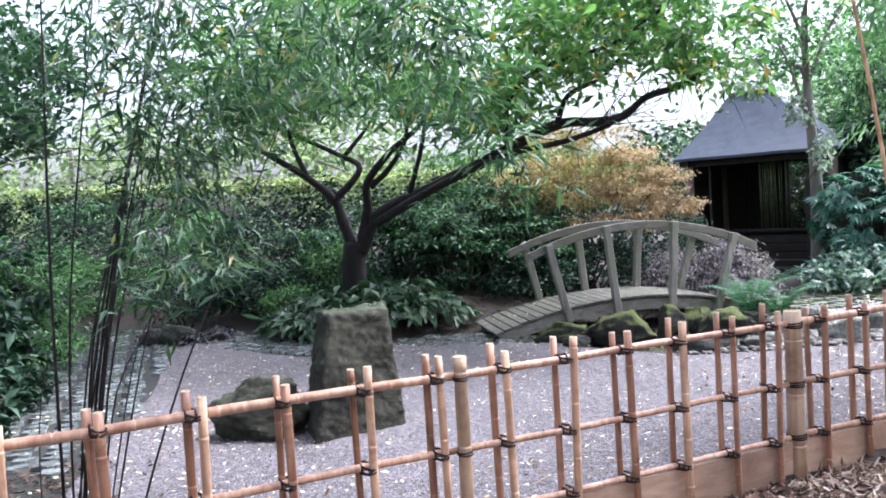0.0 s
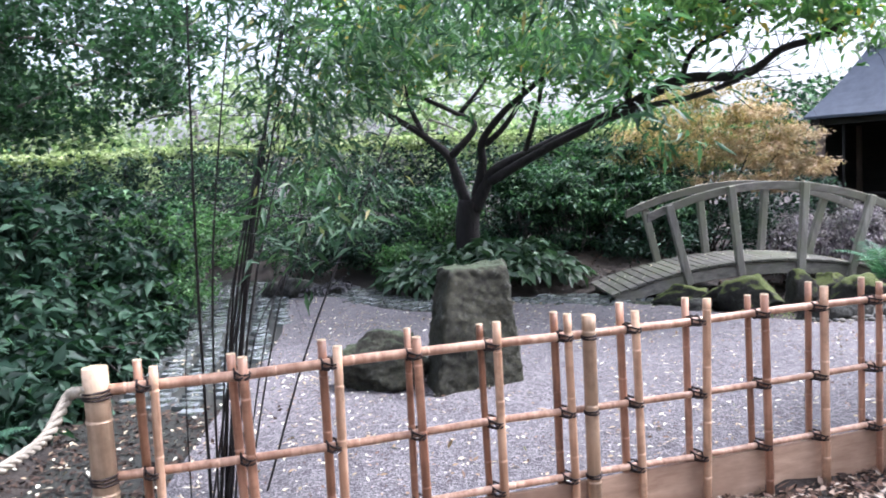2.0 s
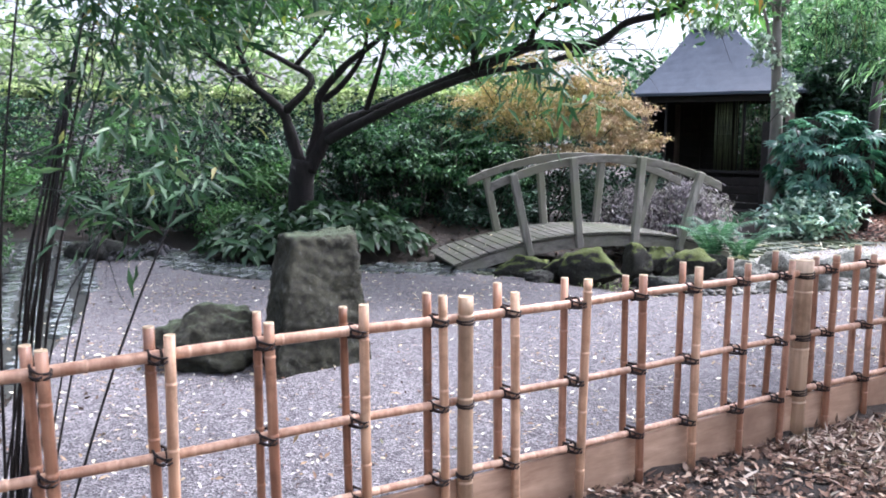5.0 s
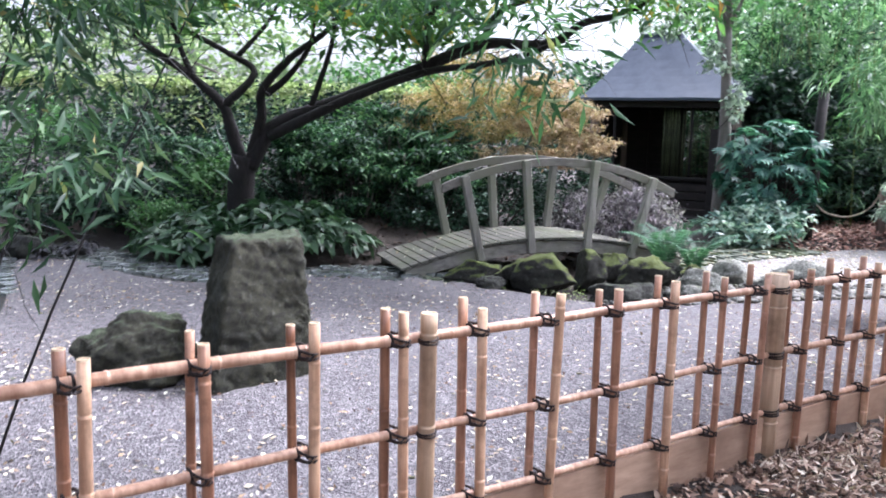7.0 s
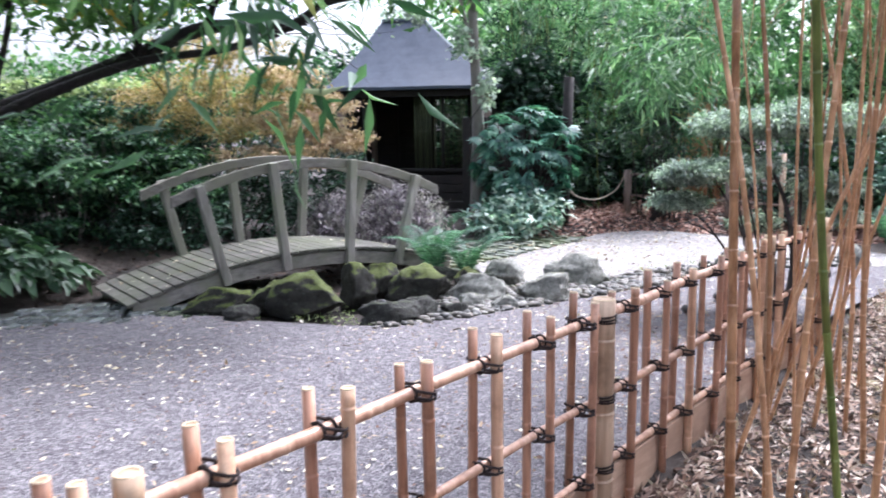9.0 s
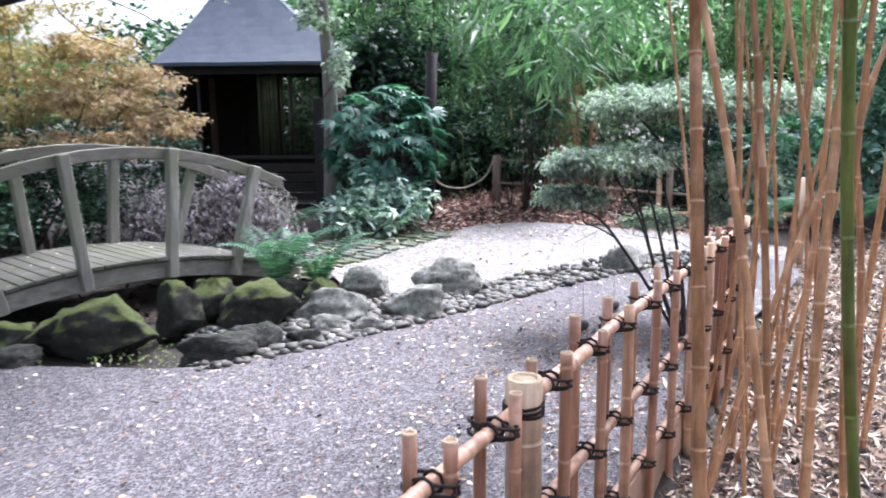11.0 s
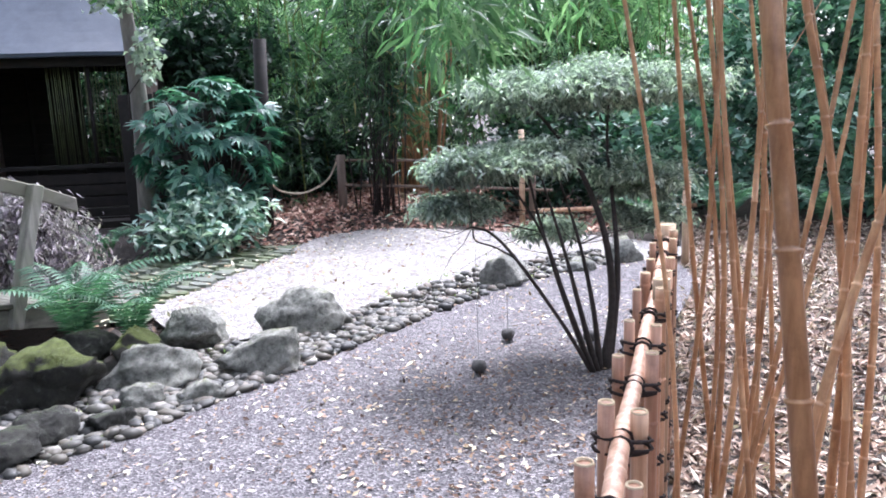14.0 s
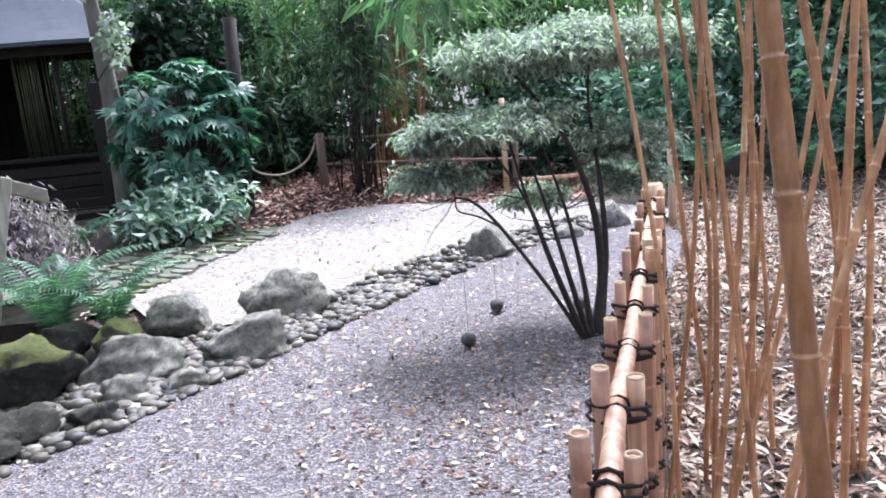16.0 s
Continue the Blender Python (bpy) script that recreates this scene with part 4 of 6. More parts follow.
def twigs(parent, starts, count, length, r, material, spread=0.7, rise=0.2):
    """Thin side shoots joined into one part."""
    verts, faces = [], []
    o = Vector(parent.location)
    for _ in range(count):
        p = Vector(random.choice(starts)) - o
        d = Vector((random.gauss(0, spread), random.gauss(0, spread), random.gauss(rise, 0.4))).normalized()
        prev = None
        for k in range(5):
            s = d.cross(Vector((0.2, 0.3, 0.9))).normalized()
            t = d.cross(s)
            rr = r * (1 - 0.2 * k)
            cur = [len(verts) + j for j in range(3)]
            for j in range(3):
                a = 2.1 * j
                verts.append(p + rr * (math.cos(a) * s + math.sin(a) * t))
            if prev:
                faces += [(prev[j], prev[(j + 1) % 3], cur[(j + 1) % 3], cur[j]) for j in range(3)]
            prev = cur
            p = p + d * length / 4
            d = (d + Vector((random.gauss(0, 0.25), random.gauss(0, 0.25), random.gauss(0, 0.2)))).normalized()
    return tagged(mesh_object("twig_growth", verts, faces, material, parent), kind="stuff")


tree = thing("cherry_tree", "low spreading tree with a dark forked trunk and green leaves", "tree", (-2.97, 11.35, 0.3))
limb(tree, [(-2.98, 11.36, 0.1), (-2.95, 11.3, 0.5), (-2.92, 11.26, 0.9), (-2.86, 11.22, 1.2)], 0.185, 0.17, M_DARKBARK, "trunk", 14)
ends = []


def bough(r0, r1, *pts):
    """A main branch of the tree; twigs start from its outer part."""
    limb(tree, pts, r0, r1, M_DARKBARK)
    ends.extend(pts[3:])


bough(0.115, 0.03, (-2.8, 11.22, 1.05), (-2.62, 11.18, 1.36), (-2.42, 11.15, 1.6), (-1.58, 11.0, 1.92), (-0.62, 10.8, 2.29), (0.17, 10.5, 2.58), (0.71, 10.2, 2.55), (1.02, 10.1, 2.59), (1.29, 10.0, 2.78), (1.7, 9.8, 2.86), (2.05, 9.6, 3.08))
bough(0.075, 0.028, (-2.5, 11.12, 1.45), (-1.8, 10.9, 1.77), (-1.29, 10.8, 1.99), (-0.47, 10.6, 2.26), (0.28, 10.3, 2.35), (0.85, 10.1, 2.49))
bough(0.1, 0.03, (-2.89, 11.22, 1.05), (-3.02, 11.15, 1.55), (-3.12, 11.1, 1.85), (-3.52, 11.0, 2.21), (-3.98, 10.8, 2.55), (-4.25, 10.6, 2.92))
bough(0.085, 0.025, (-2.75, 11.2, 1.25), (-2.6, 11.1, 1.7), (-2.56, 11.0, 2.02), (-2.14, 10.8, 2.42), (-1.63, 10.6, 2.75), (-1.26, 10.3, 3.2))
bough(0.06, 0.022, (-3.1, 11.1, 1.8), (-2.72, 11.2, 2.24), (-3.05, 11.3, 2.47), (-3.52, 11.3, 2.71), (-3.95, 11.4, 2.9))
bough(0.045, 0.018, (-3.45, 11.02, 2.15), (-3.66, 11.0, 2.7), (-3.64, 10.9, 3.18), (-3.08, 10.7, 3.73))
bough(0.042, 0.014, (0.17, 10.5, 2.56), (0.34, 10.4, 2.92), (0.74, 10.3, 3.08), (0.95, 10.2, 3.25), (1.3, 10.0, 3.6))
bough(0.045, 0.016, (-0.5, 10.75, 2.3), (-0.39, 10.2, 2.89), (0.09, 9.8, 3.21), (0.89, 9.4, 3.32), (1.49, 9.0, 3.6))
bough(0.05, 0.02, (-2.5, 11.0, 1.98), (-2.2, 10.9, 2.2), (-1.9, 10.8, 2.6), (-1.8, 10.5, 3.1))
bough(0.04, 0.015, (-3.0, 11.3, 2.42), (-2.6, 11.4, 2.9), (-2.3, 11.5, 3.5))
bough(0.04, 0.014, (-1.9, 10.85, 1.85), (-1.6, 10.5, 2.5), (-1.4, 10.0, 3.0), (-1.2, 9.4, 3.3))
twigs(tree, ends, 150, 1.1, 0.008, M_DARKBARK)
crown = np.concatenate([
    cloud((-1.6, 10.3, 3.8), (3.0, 2.2, 0.8), 120, 70, 0.28, 0.2, 0.6),
    cloud((1.1, 9.7, 3.55), (1.5, 1.5, 0.55), 52, 75, 0.24, 0.0, 0.6),
    cloud((-4.0, 10.6, 3.4), (1.3, 1.4, 0.7), 36, 65, 0.24, 0.0, 0.6),
    cloud((-0.8, 9.2, 3.05), (1.3, 0.9, 0.3), 16, 50, 0.2, 0.0, 0.6),
    cloud((1.9, 9.4, 2.95), (0.55, 0.6, 0.3), 10, 40, 0.16, 0.0, 0.6),
    cloud((-0.9, 10.6, 2.95), (1.1, 0.8, 0.4), 26, 60, 0.2, 0.0, 0.6),
    cloud((-2.5, 10.2, 3.15), (1.3, 0.9, 0.35), 13, 60, 0.2, 0.0, 0.6),
])
random_leaves("crown", crown[RNG.random(len(crown)) < 0.8], 0.145, 0.056, L_TREE, tree, droop=0.45, level=0.45, label="green leaves turning yellow")

# ---- black bamboo behind the fence ----
black = thing("black_bamboo", "clump of slender black bamboo with drooping green leaves", "bamboo", (-1.7, 3.36, 0))
tops = []


def black_culm(foot, mid, top, r):
    pts = smooth_path([(*foot, -0.03), mid, top], 4)
    n = len(pts) - 1
    tube("culm", pts, [0.7 * r * (1 - 0.55 * (i / n) ** 2) for i in range(n + 1)], M_BLACKCANE, black, 7, joints=0.22)
    tops.extend(p for p in pts[n // 2:] if p.z > 1.3)


black_culm((-1.79, 3.38), (-1.77, 3.4, 1.32), (-1.72, 3.44, 2.75), 0.0125)
black_culm((-1.71, 3.33), (-1.65, 3.37, 1.27), (-1.48, 3.5, 2.75), 0.009)
black_culm((-1.72, 3.36), (-1.57, 3.47, 1.17), (-1.25, 3.72, 2.75), 0.011)
black_culm((-1.71, 3.4), (-1.57, 3.5, 1.16), (-1.26, 3.72, 2.75), 0.011)
black_culm((-1.68, 3.36), (-1.51, 3.5, 1.25), (-1.21, 3.74, 2.75), 0.01)
black_culm((-1.67, 3.38), (-1.53, 3.47, 1.11), (-1.39, 3.58, 2.02), 0.01)
black_culm((-1.63, 3.35), (-1.47, 3.47, 1.17), (-1.08, 3.77, 2.75), 0.009)
black_culm((-1.72, 3.4), (-1.62, 3.47, 1.05), (-1.46, 3.58, 1.82), 0.009)
black_culm((-1.68, 3.47), (-1.57, 3.55, 0.8), (-1.36, 3.71, 1.22), 0.007)
black_culm((-1.58, 3.38), (-1.4, 3.51, 0.93), (-1.15, 3.71, 2.02), 0.007)
black_culm((-1.56, 3.53), (-1.3, 3.72, 0.86), (-0.81, 4.09, 2.16), 0.009)
black_culm((-1.81, 3.25), (-1.79, 3.27, 0.72), (-1.71, 3.32, 1.17), 0.005)
black_culm((-1.73, 3.37), (-1.64, 3.44, 0.94), (-1.5, 3.54, 1.58), 0.008)
black_culm((-1.69, 3.39), (-1.55, 3.5, 1.16), (-1.28, 3.71, 2.75), 0.011)
black_culm((-1.64, 3.43), (-1.48, 3.55, 0.89), (-1.37, 3.62, 1.21), 0.006)
black_culm((-1.75, 3.33), (-1.59, 3.45, 0.94), (-1.4, 3.59, 1.75), 0.008)
twigs(black, tops, 160, 0.7, 0.0025, M_BLACKCANE, 0.6, -0.1)


def sprays(at, count, per, spread, length, width, down=0.8):
    """Bamboo leaf sprays: leaves hanging in fans from shared shoots."""
    k = RNG.integers(0, len(at), count)
    c = np.array(at)[k] + RNG.normal(size=(count, 3)) * spread
    head = RNG.normal(size=(count, 1, 3)) * np.array((1, 1, 0.25))
    foot = c[:, None, :] + RNG.normal(size=(count, per, 3)) * 0.05 + unit(head.reshape(-1, 3)).reshape(count, 1, 3) * RNG.uniform(0, 0.22, (count, per, 1))
    along = head * 0.9 + RNG.normal(size=(count, per, 3)) * 0.6 + np.array((0, 0, -down))
    face = RNG.normal(size=(count * per, 3)) * 0.5 + np.array((0, 0, 0.7))
    s = RNG.uniform(0.6, 1.2, (count * per, 1))
    return foot.reshape(-1, 3), along.reshape(-1, 3), face, length * s, width * s


spots_b = np.concatenate([
    cloud((-1.25, 3.55, 2.4), (0.62, 0.45, 0.6), 62, 1, 0.02),
    cloud((-0.6, 3.6, 2.35), (0.55, 0.4, 0.4), 26, 1, 0.02),
    cloud((-1.12, 3.5, 1.88), (0.24, 0.25, 0.24), 24, 1, 0.02),
    cloud((-0.88, 3.04, 1.47), (0.13, 0.12, 0.07), 9, 1, 0.02),
    cloud((-0.35, 4.7, 2.45), (0.7, 0.5, 0.28), 34, 1, 0.02),
    cloud((-1.0, 4.6, 2.6), (0.5, 0.5, 0.3), 24, 1, 0.02),
    cloud((-0.05, 3.6, 2.55), (0.5, 0.4, 0.2), 18, 1, 0.02),
    cloud((0.37, 3.55, 1.86), (0.10, 0.12, 0.16), 9, 1, 0.02),
    cloud((0.15, 3.6, 2.25), (0.3, 0.25, 0.2), 12, 1, 0.02),
])
at, al, fa, le, wi = sprays(spots_b, 680, 8, 0.08, 0.105, 0.019, 0.65)
leaf_mesh("foliage", at, al, fa, le, wi, L_BAMBOO, black, "drooping narrow green leaves")

# ---- golden bamboo beside the path ----
gold = thing("golden_bamboo", "clump of tall golden bamboo canes rising from dry leaf litter", "bamboo", (3.2, 5.5, -0.155))
gold_tops = []


def cane(foot, mid, top, r):
    """One tall cane, bent a little at its middle."""
    pts = smooth_path([(*foot, -0.18), mid, top], 5)
    n = len(pts) - 1
    tube("culm", pts, [r * (1.05 - 0.3 * i / n) for i in range(n + 1)], M_GOLD, gold, 10, joints=0.24 if r > 0.018 else 0.17, ridge=1.2)
    gold_tops.extend(pts[-3:])


cane((2.48, 5.09), (2.615, 5.362, 1.376), (2.81, 5.75, 3.4), 0.0235)
cane((3.34, 6.10), (3.38, 6.22, 0.97), (3.40, 6.65, 2.9), 0.009)
cane((3.99, 6.40), (4.10, 6.67, 1.14), (4.31, 7.06, 3.2), 0.0116)
cane((3.86, 6.37), (4.09, 6.53, 1.08), (4.18, 7.02, 3.2), 0.0101)
cane((3.62, 6.37), (3.90, 6.42, 1.11), (4.32, 6.67, 3.2), 0.0100)
cane((3.71, 6.23), (3.95, 6.40, 1.17), (4.13, 6.81, 3.2), 0.0116)
cane((3.40, 5.83), (3.53, 6.09, 1.22), (3.77, 6.44, 3.2), 0.0100)
cane((4.12, 6.31), (4.23, 6.52, 0.94), (4.42, 6.97, 3.2), 0.0110)
cane((3.33, 6.00), (3.69, 6.10, 1.21), (4.10, 6.32, 3.2), 0.0110)
cane((4.01, 6.26), (4.26, 6.42, 1.13), (4.63, 6.69, 3.2), 0.0124)
cane((4.27, 6.32), (4.45, 6.52, 1.10), (4.64, 6.94, 3.2), 0.0108)
cane((3.75, 6.20), (4.05, 6.26, 0.91), (4.53, 6.51, 3.2), 0.0100)
cane((3.34, 5.99), (3.84, 5.98, 1.20), (4.49, 6.03, 3.2), 0.0105)
cane((3.64, 6.15), (4.16, 6.10, 1.10), (4.86, 6.14, 3.2), 0.0112)
cane((4.34, 6.02), (4.50, 6.24, 1.11), (4.58, 6.73, 3.2), 0.0195)
cane((4.35, 6.12), (4.67, 6.23, 1.14), (5.12, 6.44, 3.2), 0.0190)
cane((2.85, 5.60), (3.30, 5.57, 1.02), (4.30, 5.41, 3.2), 0.0134)
cane((4.37, 6.00), (4.63, 6.13, 1.06), (4.94, 6.46, 3.2), 0.0157)
cane((2.37, 4.61), (2.38, 4.98, 1.45), (2.27, 5.45, 3.2), 0.0131)
cane((2.45, 4.80), (2.57, 5.05, 1.43), (2.63, 5.42, 3.2), 0.0116)
cane((2.60, 4.86), (2.85, 5.05, 1.41), (3.18, 5.23, 3.2), 0.0162)
cane((3.66, 5.73), (3.64, 5.78, 1.14), (3.44, 6.16, 3.2), 0.0130)
cane((3.55, 5.86), (3.61, 5.73, 1.15), (3.61, 5.74, 3.2), 0.0130)
cane((3.48, 5.39), (3.45, 5.45, 1.20), (3.48, 5.38, 3.2), 0.0150)
cane((3.05, 4.86), (3.15, 4.90, 1.20), (3.35, 5.0, 3.2), 0.0170)
cane((3.30, 4.60), (3.40, 4.70, 1.20), (3.6, 4.8, 3.2), 0.0170)
tube("culm", smooth_path([(2.80, 4.76, -0.18), (2.64, 4.83, 1.4), (2.42, 4.74, 3.2)], 5), 0.017, M_GREENCANE, gold, 10, "dark green young cane", joints=0.26)
twigs(gold, gold_tops, 50, 0.9, 0.003, M_GOLD, 0.6, -0.1)
# last, highest leaf cloud is added above the view to shade the ground
spots_g = np.concatenate([cloud((3.6, 6.2, 3.1), (1.1, 1.1, 0.5), 60, 1, 0.02), cloud((3.42, 7.0, 1.95), (0.46, 0.25, 0.12), 16, 1, 0.02), cloud((2.9, 5.4, 3.3), (0.7, 0.8, 0.3), 30, 1, 0.02), cloud((3.9, 6.3, 3.9), (1.2, 1.3, 0.35), 80, 1, 0.02)])
at, al, fa, le, wi = sprays(spots_g, 900, 10, 0.14, 0.16, 0.021, 1.0)
leaf_mesh("foliage", at, al, fa, le, wi, L_BRIGHTBAMBOO, gold, "hanging light green leaves")

# ---- silvery maple in the gravel ----
maple = thing("silver_maple", "small multi-stemmed maple with layered silvery green leaves", "tree", (4.6, 7.62, 0))
STEMS = [
    [(4.56, 7.62, -0.03), (4.39, 7.72, 0.31), (4.17, 7.85, 0.69), (4.12, 8.0, 0.82), (4.03, 8.05, 0.86)],
    [(4.56, 7.62, -0.03), (4.43, 7.72, 0.43), (4.37, 7.85, 0.81), (4.28, 8.05, 1.12)],
    [(4.59, 7.62, -0.03), (4.55, 7.72, 0.34), (4.54, 7.83, 0.66), (4.56, 8.05, 1.1)],
    [(4.61, 7.62, -0.03), (4.66, 7.72, 0.32), (4.68, 7.85, 0.7), (4.72, 8.05, 1.05)],
    [(4.64, 7.62, -0.03), (4.80, 7.70, 0.35), (4.84, 7.8, 0.74), (4.85, 8.0, 1.1), (4.62, 8.05, 1.4), (4.35, 8.05, 1.6)],
    [(4.67, 7.62, -0.03), (4.84, 7.7, 0.42), (4.93, 7.8, 0.8), (5.08, 8.0, 1.24), (5.15, 8.05, 1.55)],
    [(4.58, 7.65, -0.03), (4.5, 7.8, 0.4), (4.48, 8.0, 0.9), (4.5, 8.15, 1.3)],
]
for i, pts in enumerate(STEMS):
    limb(maple, pts, (0.015, 0.019, 0.022, 0.022, 0.034, 0.028, 0.016)[i], 0.006, M_TWIG, "stem", 7)
limb(maple, [(4.17, 7.85, 0.69), (4.1, 7.95, 0.75), (4.05, 8.05, 0.78), (4.04, 8.06, 0.85)], 0.007, 0.004, M_TWIG, "stem", 5)
twigs(maple, [p for s in STEMS for p in s[-2:]], 60, 0.55, 0.003, M_TWIG, 0.8, 0.1)
crown = np.concatenate([
    cloud((4.63, 8.18, 1.61), (0.44, 0.42, 0.10), 46, 150, 0.075, 0.2, 0.42),
    cloud((5.05, 8.11, 1.65), (0.46, 0.40, 0.12), 52, 150, 0.075, 0.2, 0.42),
    cloud((5.42, 7.90, 1.62), (0.46, 0.40, 0.12), 46, 150, 0.075, 0.2, 0.42),
    cloud((4.35, 8.03, 1.24), (0.44, 0.34, 0.08), 50, 150, 0.055, 0.2, 0.36),
    cloud((4.06, 8.20, 1.16), (0.20, 0.22, 0.05), 20, 150, 0.048, 0.2, 0.36),
    cloud((5.22, 7.84, 1.07), (0.28, 0.26, 0.13), 30, 150, 0.055, 0.2, 0.36),
    cloud((4.10, 8.27, 0.95), (0.22, 0.2, 0.05), 24, 150, 0.046, 0.2, 0.5),
    cloud((4.79, 8.20, 0.74), (0.24, 0.2, 0.04), 12, 150, 0.050, 0.2, 0.4),
    cloud((5.28, 7.86, 0.83), (0.24, 0.22, 0.08), 18, 150, 0.055, 0.2, 0.4),
])
random_leaves("crown", crown, 0.056, 0.015, L_SILVER, maple, droop=0.5, level=0.7, label="layered silvery green leaves")
for x, y, top in ((4.046, 8.041, 0.80), (4.591, 8.409, 0.80), (4.95, 8.02, 0.7)):
    w = thing("hanging_weight", "dark round stone weight hung on a thin line", "weight", (x, y, 0.004), "branch weights")
    bm = bmesh.new()
    bmesh.ops.create_icosphere(bm, subdivisions=3, radius=0.045)
    for v in bm.verts:
        v.co *= 1 + 0.08 * noise.noise(v.co * 40 + Vector((x, y, 0)))
        v.co.z = v.co.z * 0.85 + 0.036
    part("stone", bm, M_LEAD, w, smooth=True)
    tube("line", [(x, y, 0.07), (x - 0.008, y, top)], 0.0016, M_LINE, w, 4)


# ---- shrubs ----
def shrub(name, label, clouds, leaf, material, at, droop=0.3, level=0.5, stems=5, bark=None):
    """A bush: stems from one foot and a crown of separate leaves."""
    ob = thing(name, label, "shrub", at)
    pts = np.concatenate(clouds)
    pick = pts[RNG.integers(0, len(pts), stems)]
    for q in pick:
        a = Vector(at)
        b = Vector(q)
        limb(ob, [a + Vector((random.uniform(-0.1, 0.1), random.uniform(-0.1, 0.1), -0.05)), a.lerp(b, 0.5) + Vector((0, 0, 0.1)), b], 0.018, 0.006, bark or M_TWIG, "stem", 5, 3)
    random_leaves("foliage", pts, leaf[0], leaf[1], material, ob, droop, level)
    return ob


bronze = shrub("bronze_maple", "spreading bronze and pink cut-leaf maple behind the bridge", [
    cloud((0.35, 13.3, 2.0), (1.3, 0.9, 0.6), 95, 80, 0.12, 0.2, 0.45), cloud((-0.6, 13.3, 1.75), (0.6, 0.6, 0.35), 26, 60, 0.12, 0.0, 0.5), cloud((0.2, 12.9, 2.6), (0.9, 0.5, 0.14), 24, 60, 0.1, 0.0, 0.4)],
    (0.075, 0.022), L_BRONZE, (0.4, 13.4, 0.1), 0.6, 0.6, 9, M_TWIG)
# pinker right-hand layers, their sunlit brightness also put into the leaf colour
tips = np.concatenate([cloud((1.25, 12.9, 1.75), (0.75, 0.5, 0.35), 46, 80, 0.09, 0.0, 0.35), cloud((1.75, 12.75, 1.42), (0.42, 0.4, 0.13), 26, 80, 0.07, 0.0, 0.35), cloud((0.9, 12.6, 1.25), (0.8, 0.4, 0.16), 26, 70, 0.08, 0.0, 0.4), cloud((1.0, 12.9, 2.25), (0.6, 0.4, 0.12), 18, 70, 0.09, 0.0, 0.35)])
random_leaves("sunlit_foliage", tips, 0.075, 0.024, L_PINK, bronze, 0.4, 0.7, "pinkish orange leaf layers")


def weeping_maple(at, domes, material):
    """Low dome of arching shoots that hang to the ground, set with narrow leaves."""
    ob = thing("purple_maple", "weeping purple lace-leaf maple beside the bridge", "shrub", at)
    a = Vector(at)
    limb(ob, [a - Vector((0, 0, 0.1)), a + Vector((0.05, 0.0, 0.25)), a + Vector((-0.08, 0.05, 0.45)), a + Vector((0.06, 0, 0.72))], 0.05, 0.025, M_DARKBARK, "trunk", 8)
    A, D, N = [], [], []
    for (cx, cy, cz), rad, count in domes:
        for i in range(count):
            az, reach, top = random.uniform(0, 2 * math.pi), rad * random.uniform(0.3, 1.1), cz * random.uniform(0.45, 1.08)
            out = Vector((math.cos(az), math.sin(az), 0))
            pts = [Vector((cx, cy, 0)) + out * reach * math.sin(f * 1.57) + Vector((0, 0, max(0.06, top * (1 - 0.92 * f ** 2.2) + 0.03 * math.sin(9 * f + i)))) for f in np.linspace(0.15, 1, 13)]
            if i % 6 == 0:
                tube("shoot", pts[::3], [0.006, 0.005, 0.004, 0.003, 0.002], M_TWIG, ob, 4)
            for k in range(1, 13):
                d = (pts[k] - pts[k - 1]).normalized()
                for _ in range(7):
                    A.append(tuple(pts[k].lerp(pts[k - 1], random.random()) + Vector((random.gauss(0, 0.06), random.gauss(0, 0.06), random.gauss(0, 0.05)))))
                    D.append(tuple(d * 0.4 + Vector((random.gauss(0, 0.7), random.gauss(0, 0.7), -0.35 + random.gauss(0, 0.3))))), N.append(tuple(out * 0.6 + Vector((random.gauss(0, 0.4), random.gauss(0, 0.4), 0.8))))
    leaf_mesh("foliage", np.array(A), np.array(D), np.array(N), RNG.uniform(0.05, 0.11, len(A)), RNG.uniform(0.014, 0.026, len(A)), material, ob)
    return ob


weeping_maple((2.2, 12.2, 0.05), (((2.35, 12.1, 0.88), 0.66, 120), ((1.7, 12.2, 0.78), 0.6, 90)), L_PURPLE)
shrub("variegated_laurel", "low laurel with pale variegated leaves by the slate path", [cloud((4.3, 12.95, 0.34), (0.62, 0.4, 0.26), 70, 16, 0.1, 0.3, 0.8), cloud((3.95, 12.9, 0.26), (0.45, 0.3, 0.18), 24, 14, 0.08, 0.3, 0.8)],
    (0.145, 0.054), L_AUCUBA, (4.25, 13.0, 0.0), 0.25, 0.65)


